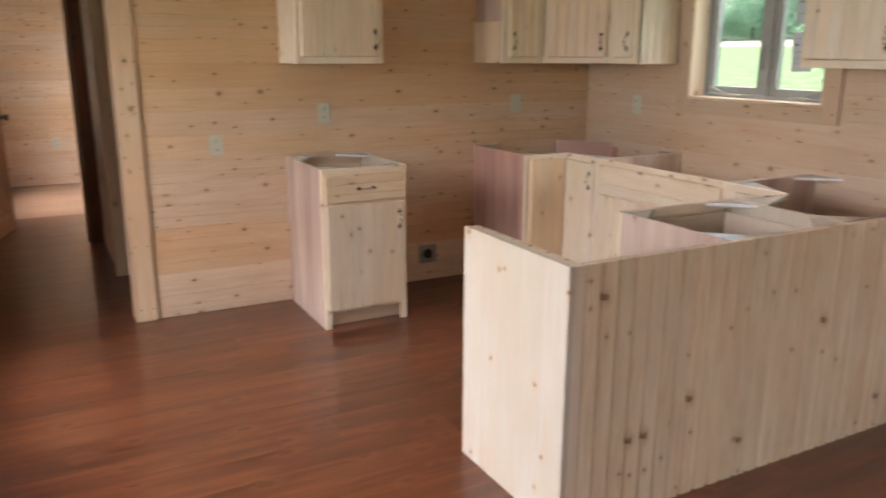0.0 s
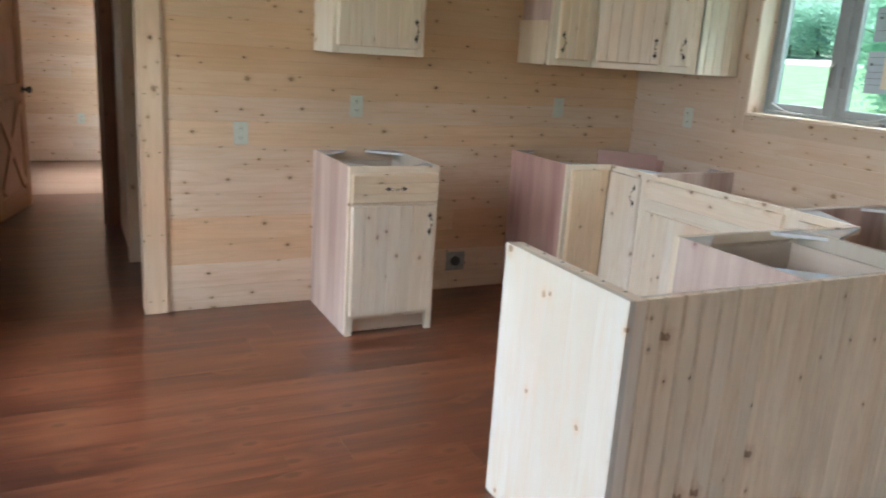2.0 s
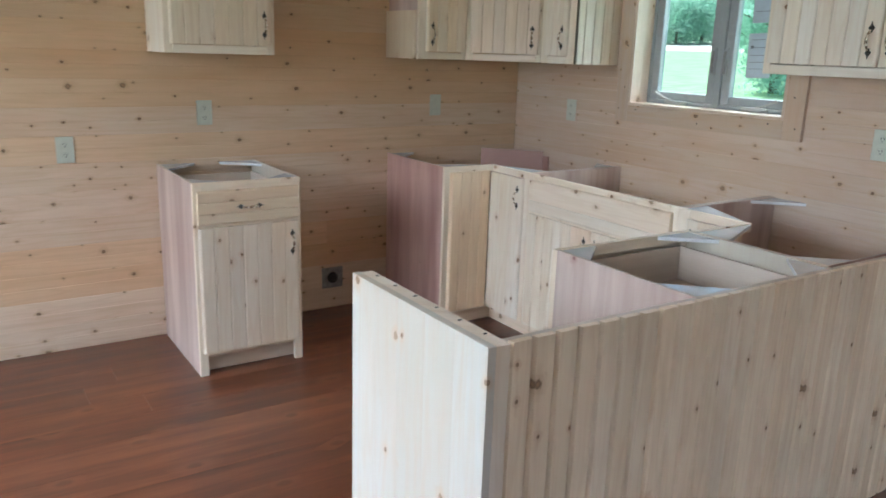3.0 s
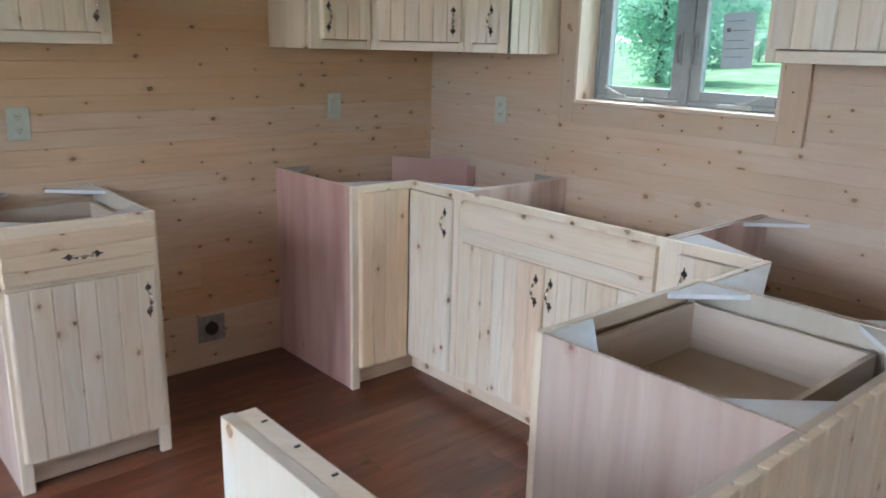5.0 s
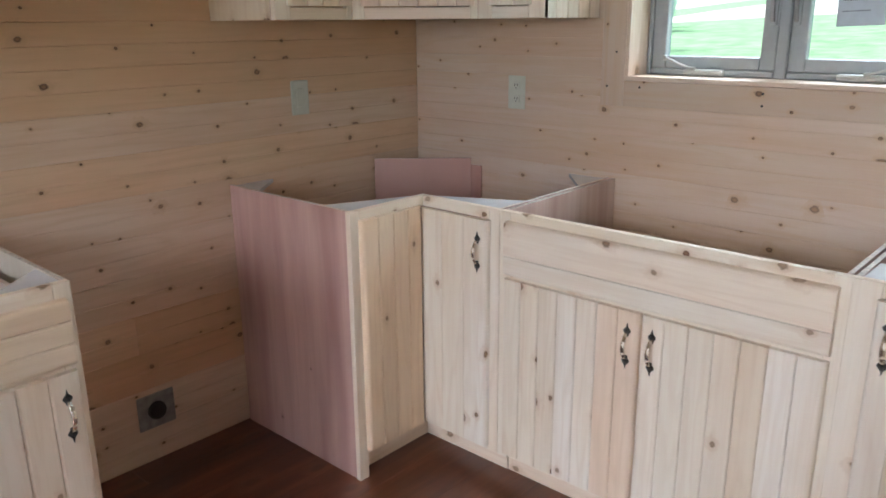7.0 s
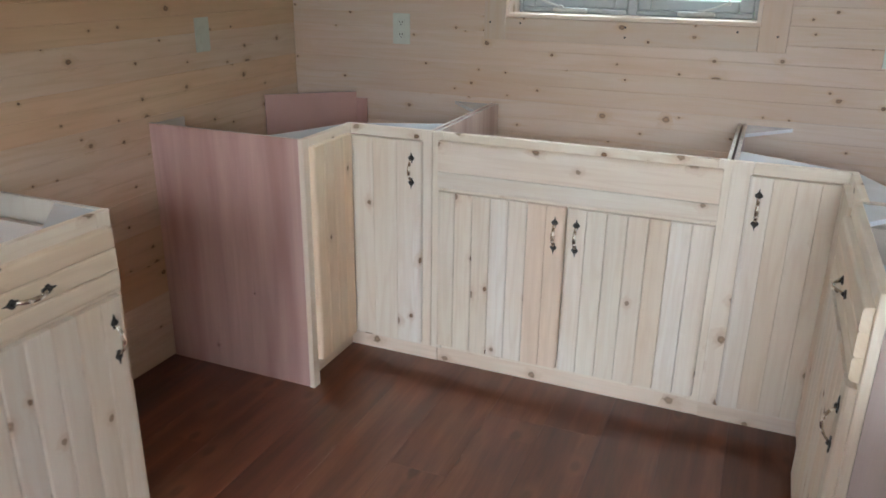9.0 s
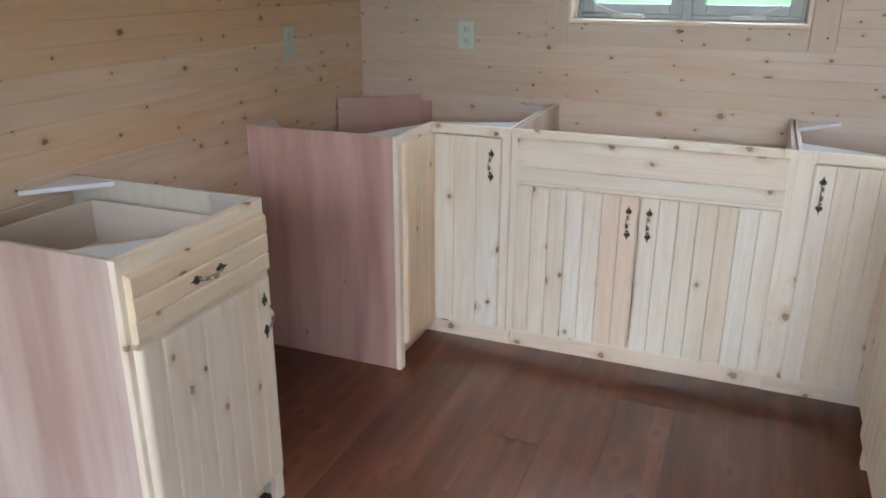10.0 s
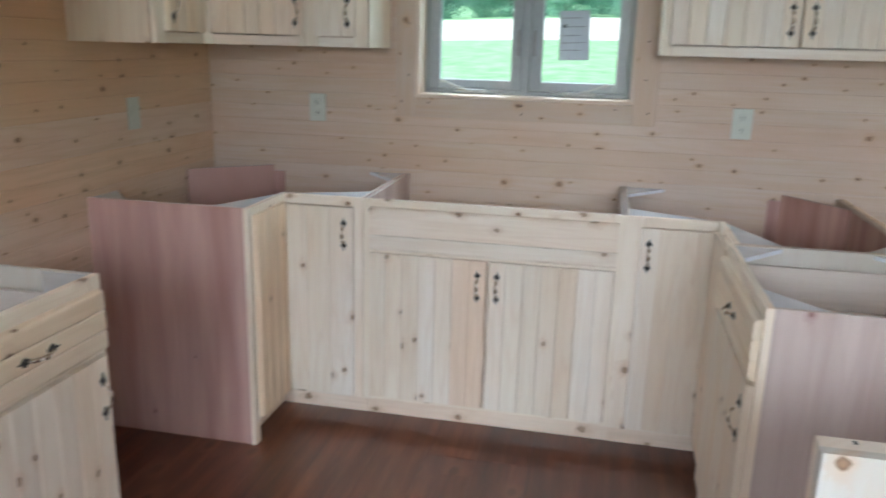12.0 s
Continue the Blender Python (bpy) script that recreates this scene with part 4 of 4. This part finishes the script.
    # braces
    for x, s, dx, ds in ((end_x + 0.0125, sb - 0.004, 0.16, -0.14), (end_x + 0.0125, si + 0.02, 0.30, 0.13), (X - 0.003, s0 + 0.0135, -0.17, 0.15), (4.02, s0 + 0.0135, 0.14, 0.30)):
        part("corner_brace", prism([(x, Y(s)), (x + dx, Y(s)), (x, Y(s + ds))], TOP - 0.016, TOP - 0.004), SHEENPLY, c, "triangular plywood corner brace, whitened for the window's reflection", grain="x")
    return c


corner_cabinet(1, YA, "unfinished pine corner base cabinet with a pink plywood side")
corner_cabinet(-1, 3.945, "unfinished pine corner base cabinet where the peninsula meets the wall")

# peninsula: grooved back panel and end panel
pb = thing("peninsula_back_panel", pose(2.492, 3.922, 0), "grooved pine panel on the back of the peninsula", "panel")
edge, i = 0.0, 0
while edge < XW - 2.492 - 0.005:
    w = min(BEAD, XW - 2.492 - 0.003 - edge)
    part("slat", prism(slat_profile(w, 0.016, 0.0028, 0.009, False, False, gap=0.0052), 0.0, TOP), PENPINE, pb, grain="z", tint=slat_rng.choice(((1.03, 0.99, 0.91), (1.05, 1.01, 0.94), (1.0, 0.95, 0.87), (1.03, 0.96, 0.86))), at=pose(edge, 0, 0))
    edge, i = edge + w, i + 1
part("backing_panel", box(0.0, XW - 2.492 - 0.003, 0.0005, 0.018, 0.0, TOP - 0.002), PLYIN, pb, grain="x")
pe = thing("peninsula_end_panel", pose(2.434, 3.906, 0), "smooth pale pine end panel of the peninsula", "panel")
# outer boards tinted down to 0.73 against the strong window light on this side
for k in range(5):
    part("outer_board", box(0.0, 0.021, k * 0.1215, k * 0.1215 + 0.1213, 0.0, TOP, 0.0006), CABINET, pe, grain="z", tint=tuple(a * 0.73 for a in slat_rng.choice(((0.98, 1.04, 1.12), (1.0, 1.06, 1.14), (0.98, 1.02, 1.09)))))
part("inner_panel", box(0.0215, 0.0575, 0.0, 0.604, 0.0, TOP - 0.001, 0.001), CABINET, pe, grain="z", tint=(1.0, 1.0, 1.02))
for k in range(6):
    part("staple", box(0.040, 0.049, 0.07 + k * 0.096, 0.0745 + k * 0.096, TOP - 0.0012, TOP + 0.0006), DARK, pe)


# ---- upper cabinets ----
UZ0, UZ1, UD = 1.405, 2.17, 0.317
u = thing("upper_cabinet", pose(2.415, YA - UD, UZ0), "unfinished pine upper cabinet with one door, on the board wall", "cabinet", "upper cabinets")
w, hgt = 0.502, UZ1 - UZ0
part("side_panel", box(0.0, 0.015, 0.0195, UD - 0.001, 0.0, hgt), CABINET, u, grain="z")
part("side_panel", box(w - 0.015, w, 0.0195, UD - 0.001, 0.0, hgt), CABINET, u, grain="z")
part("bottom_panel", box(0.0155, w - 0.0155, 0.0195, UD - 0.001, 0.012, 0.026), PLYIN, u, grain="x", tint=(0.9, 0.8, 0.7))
part("top_panel", box(0.0155, w - 0.0155, 0.0195, UD - 0.001, hgt - 0.014, hgt), PLYIN, u, grain="x")
for a in (0.0, w - 0.038):
    frame_piece(u, "stile", a, a + 0.038, 0.0, hgt, "z")
for a in (0.0, hgt - 0.038):
    frame_piece(u, "rail", 0.0385, w - 0.0385, a, a + 0.038, "x")
b = bead_door(u, 0.024, w - 0.022, 0.040, hgt - 0.02, n=7, tint=(1.0, 0.96, 0.9))
pull(b, pose(w - 0.046 - 0.032, -0.019, 0.091))

# corner upper: two wings and an angled door between them
u = thing("corner_upper_cabinet", pose(0, 0, UZ0), "unfinished pine corner upper cabinet with three doors", "cabinet", "upper cabinets")
F1, F2, XA, XB, YB, YE = YA - UD, XW - UD, 3.70, 4.0, 6.03, 5.768
part("side_board", box(XA - 0.016, XA - 0.0005, F1 + 0.02, YA - 0.001, 0.0, 0.245), CABINET, u, "pine strip board below the bare plywood side", grain="z", tint=(0.98, 0.92, 0.84))
part("side_panel", box(XA, XA + 0.014, F1 + 0.0195, YA - 0.001, 0.0, hgt), PLY, u, grain="z")
deck = [(XA + 0.015, F1 + 0.02), (XB, F1 + 0.02), (F2 + 0.02, YB), (F2 + 0.02, YE + 0.016), (XW - 0.002, YE + 0.016), (XW - 0.002, YA - 0.002), (XA + 0.015, YA - 0.002)]
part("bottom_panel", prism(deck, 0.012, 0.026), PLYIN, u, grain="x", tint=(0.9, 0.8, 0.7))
part("top_panel", prism(deck, hgt - 0.014, hgt), PLYIN, u, grain="x")
for k in range(5):
    a = UD / 5
    part("end_slat", prism(slat_profile(a, 0.015, 0.004, 0.005, k == 0, False, rnd=0.0015), 0.0, hgt), CABINET, u, grain="z", tint=slat_rng.choice(DOORTINTS), at=pose(F2 + k * a, YE + 0.015, 0))


def upper_wing(parent, m, w, doors, tint=(1, 1, 1)):
    """Face frame and doors of one front; doors are (x0, x1, handle x)."""
    f = thing("face_frame", m, "", "")
    f.parent = parent
    wl, wr = doors[0][0] + 0.012, w - doors[-1][1] + 0.012
    frame_piece(f, "stile", 0.0, wl, 0.0, hgt, "z")
    frame_piece(f, "stile", w - wr, w, 0.0, hgt, "z")
    for a in (0.0, hgt - 0.036):
        frame_piece(f, "rail", wl + 0.0005, w - wr - 0.0005, a, a + 0.036, "x", tint=tint)
    for x0, x1, hx in doors:
        bm_n = max(2, round((x1 - x0) / 0.06))
        b = part("door", box(x0, x1, -0.006, 0.0, 0.040, hgt - 0.02), CABINET, parent, at=m)
        for i in range(bm_n):
            sw = (x1 - x0) / bm_n
            k = slat_rng.choice(DOORTINTS)
            part("slat", prism(slat_profile(sw, 0.014, 0.004, 0.004, i == 0, i == bm_n - 1), 0, hgt - 0.060), CABINET, b, grain="z", tint=tuple(p * q for p, q in zip(k, tint)), at=pose(x0 + i * sw, -0.0061, 0.040))
        pull(b, pose(hx, -0.02, 0.128))


upper_wing(u, pose(XA, F1, 0), XB - XA, [(0.045, XB - XA - 0.01, 0.075)], (1.0, 0.94, 0.84))
ln = math.hypot(F2 - XB, F1 - YB)
upper_wing(u, pose(XB, F1, 0, 0, 0, math.degrees(math.atan2(YB - F1, F2 - XB))), ln, [(0.026, ln - 0.012, ln - 0.05)], (1.0, 0.93, 0.91))
upper_wing(u, pose(F2, YB, 0, 0, 0, -90), YB - YE, [(0.045, YB - YE - 0.048, YB - YE - 0.08)])

# upper cabinet on the far side of the window, two doors
RW = 0.905
u = thing("upper_cabinet", pose(F2, 4.675, UZ0, 0, 0, -90), "unfinished pine upper cabinet with two doors, beside the window", "cabinet", "upper cabinets")
part("side_panel", box(0.0, 0.015, 0.0195, UD - 0.001, 0.0, hgt), CABINET, u, grain="z")
part("side_panel", box(RW - 0.015, RW, 0.0195, UD - 0.001, 0.0, hgt), CABINET, u, grain="z")
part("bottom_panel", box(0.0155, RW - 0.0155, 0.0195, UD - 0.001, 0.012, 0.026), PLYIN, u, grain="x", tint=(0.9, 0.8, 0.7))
part("top_panel", box(0.0155, RW - 0.0155, 0.0195, UD - 0.001, hgt - 0.014, hgt), PLYIN, u, grain="x")
upper_wing(u, Matrix(), RW, [(0.02, RW / 2 - 0.002, RW / 2 - 0.035), (RW / 2 + 0.002, RW - 0.02, RW / 2 + 0.035)])


# ---- outlets ----
def outlet(m, label="ivory duplex outlet on the pine wall"):
    """A wall plate with two sockets; the face looks along -y."""
    o = thing("wall_outlet", m, label, "outlet", "wall outlets")
    part("plate", box(-0.038, 0.038, -0.006, -0.0005, -0.06, 0.06, 0.003, 2), PLATE, o)
    for z in (0.024, -0.024):
        s = part("socket", box(-0.016, 0.016, -0.0085, -0.0062, z - 0.014, z + 0.014, 0.002), PLATE, o)
        for x in (-0.006, 0.006):
            part("slot", box(x - 0.0012, x + 0.0012, -0.0092, -0.0086, z - 0.002, z + 0.007), DARK, s)
        part("ground_hole", box(-0.002, 0.002, -0.0092, -0.0086, z - 0.010, z - 0.006), DARK, s)
    return o


one = outlet(pose(2.030, YA, 0.960))
copy_thing(one, pose(2.667, YA, 1.118))
copy_thing(one, pose(XW, 6.10, 1.145, 0, 0, -90))
copy_thing(one, pose(XW, 4.325, 1.15, 0, 0, -90))
copy_thing(one, pose(1.375, YF, 0.469))
copy_thing(one, pose(XL, 6.90, 0.495, 0, 0, 90))
sw = thing("light_switch", pose(XL, 6.26, 1.235, 0, 0, 90), "ivory light switch on the pine wall", "switch")
part("plate", box(-0.036, 0.036, -0.006, -0.0005, -0.058, 0.058, 0.003, 2), PLATE, sw)
part("toggle", box(-0.005, 0.005, -0.016, -0.0062, -0.004, 0.010, 0.002), PLATE, sw)

rocker = thing("light_switch", pose(4.015, YA, 1.142), "ivory rocker switch plate on the board wall", "switch")
part("plate", box(-0.038, 0.038, -0.006, -0.0005, -0.06, 0.06, 0.003, 2), PLATE, rocker)
part("rocker", box(-0.0165, 0.0165, -0.009, -0.0062, -0.033, 0.033, 0.002, 2), PLATE, rocker)

r = thing("range_outlet", pose(3.352, YA, 0.178), "steel range outlet with a black round socket, low on the wall", "outlet")
part("plate", box(-0.064, 0.064, -0.006, -0.0005, -0.06, 0.06, 0.003), STEEL, r)
bm = bmesh.new()
bmesh.ops.create_cone(bm, cap_ends=True, segments=20, radius1=0.032, radius2=0.029, depth=0.010)
part("socket", bm, DARK, r, "black round socket", at=pose(0, -0.0112, 0.0, 90, 0, 0))


# ---- outdoors ----
def terrain(name, x0, x1, y0, y1, height, mat, label, step=6.0):
    nx, ny = int((x1 - x0) / step), int((y1 - y0) / step)
    vs = [(x0 + (x1 - x0) * i / nx, y0 + (y1 - y0) * j / ny) for j in range(ny + 1) for i in range(nx + 1)]
    me = bpy.data.meshes.new(name)
    me.from_pydata([(x, y, height(x, y)) for x, y in vs], [], [(j * (nx + 1) + i, j * (nx + 1) + i + 1, (j + 1) * (nx + 1) + i + 1, (j + 1) * (nx + 1) + i) for j in range(ny) for i in range(nx)])
    me.materials.append(mat)
    return tagged(new(name, me), label, "ground", kind="structure")


def rise(x, y):
    cross = min(1.0, max(0.0, x - 20) / 40) * min(15.0, max(-30.0, y - 40))
    return -0.7 + 0.2 * noise.noise((x * 0.03, y * 0.03, 0.0)) + max(0.0, x - 20) * 0.040 + max(0.0, x - 75) * 0.02 - 0.04 * cross


terrain("ground", -240, 600, -400, 400, rise, GRASS, "bright green mown grass rising to a field", 8.0)
def field(name, x0, x1, y0, y1, label):
    return terrain(name, x0, x1, y0, y1, lambda x, y: rise(x, y) - 0.35 + min(0.6, 0.12 * min(x - x0, x1 - x, y - y0, y1 - y)), FIELD, label, 4.0)


field("ground_field", 60, 148, -160, 44, "pale dry field beyond the grass")
field("ground_field_far", 98, 148, 52, 240, "pale dry strip of field below the far trees")


def tree(x, y, z, tall, wide, seed, label):
    rng = random.Random(seed)
    t = thing("tree", pose(x, y, z), label, "tree", "trees outside")
    bm = bmesh.new()
    rings, seg = [], 8
    for k in range(6):
        f = k / 5
        r = 0.035 * tall * (1 - 0.75 * f)
        ox, oy = 0.05 * tall * f * math.sin(seed), 0.04 * tall * f * math.cos(seed)
        rings.append([bm.verts.new((ox + r * math.cos(a), oy + r * math.sin(a), tall * 0.7 * f)) for a in [i * math.tau / seg for i in range(seg)]])
    for p, q in zip(rings, rings[1:]):
        for i in range(seg):
            bm.faces.new((p[i], p[(i + 1) % seg], q[(i + 1) % seg], q[i]))
    part("trunk", bm, BARK, t)
    # limbs
    clumps = []
    for k in range(9):
        a, h0 = rng.uniform(0, math.tau), rng.uniform(0.2, 0.6) * tall
        end = Vector((math.cos(a) * wide * rng.uniform(0.25, 0.48), math.sin(a) * wide * rng.uniform(0.25, 0.48), h0 + rng.uniform(0.1, 0.35) * tall))
        start = Vector((0, 0, h0))
        side = Vector((-math.sin(a), math.cos(a), 0))
        bm = bmesh.new()
        pts = []
        for p, r in ((start, 0.012 * tall), (end, 0.004 * tall)):
            pts.append([bm.verts.new(p + side * (r * math.cos(q)) + Vector((0, 0, 1)) * (r * math.sin(q))) for q in (0, 1.57, 3.14, 4.71)])
        for i in range(4):
            bm.faces.new((pts[0][i], pts[0][(i + 1) % 4], pts[1][(i + 1) % 4], pts[1][i]))
        part("limb", bm, BARK, t)
        clumps += [start.lerp(end, f) for f in (0.55, 0.8, 1.05)]
    verts, faces = [], []
    for c in clumps + [Vector((rng.uniform(-0.3, 0.3) * wide, rng.uniform(-0.3, 0.3) * wide, rng.uniform(0.06, 1.0) * tall)) for _ in range(60)]:
        rad = wide * rng.uniform(0.10, 0.19)
        for _ in range(150):
            d = Vector((rng.gauss(0, 1), rng.gauss(0, 1), rng.gauss(0, 0.8)))
            p = c + d * (rad * 0.55)
            s = wide * rng.uniform(0.012, 0.028)
            u1 = Vector((rng.gauss(0, 1), rng.gauss(0, 1), rng.gauss(0, 1))).normalized() * s
            u2 = Vector((rng.gauss(0, 1), rng.gauss(0, 1), rng.gauss(0, 1))).normalized() * s
            k = len(verts)
            verts += [p, p + u1, p + u1 + u2 * 0.6, p + u2]
            faces.append((k, k + 1, k + 2, k + 3))
    me = bpy.data.meshes.new("crown")
    me.from_pydata(verts, [], faces)
    me.materials.append(LEAF)
    new("crown", me).parent = t
    return t


def outward(deg, dist):
    """A place outside, by the bearing from +y towards +x, seen from the kitchen."""
    return 2.0 + dist * math.sin(radians(deg)), 3.7 + dist * math.cos(radians(deg))


tx, ty = outward(56.6, 38)
tree(tx, ty, rise(tx, ty), 6.0, 5.6, 1, "leafy green tree on the lawn outside the window")
tx, ty = outward(58.2, 54)
tree(tx, ty, rise(tx, ty), 6.4, 8.5, 7, "broad leafy tree behind the lawn tree")
tx, ty = outward(62.9, 58)
tree(tx, ty, rise(tx, ty), 2.2, 1.8, 2, "small round bush on the lawn")
far = tree(*outward(60, 165), rise(*outward(60, 165)), 9, 13, 3, "distant leafy tree along the field's edge")
far_rng = random.Random(5)
for k in range(34):
    bearing = 36 + k * 2.2
    if 66 < bearing < 70:
        continue
    ax, ay = outward(bearing + far_rng.uniform(-0.6, 0.6), far_rng.uniform(150, 180))
    copy_thing(far, pose(ax, ay, rise(ax, ay) - 0.3, 0, 0, far_rng.uniform(0, 360)) @ Matrix.Scale(far_rng.uniform(0.6, 1.1), 4))
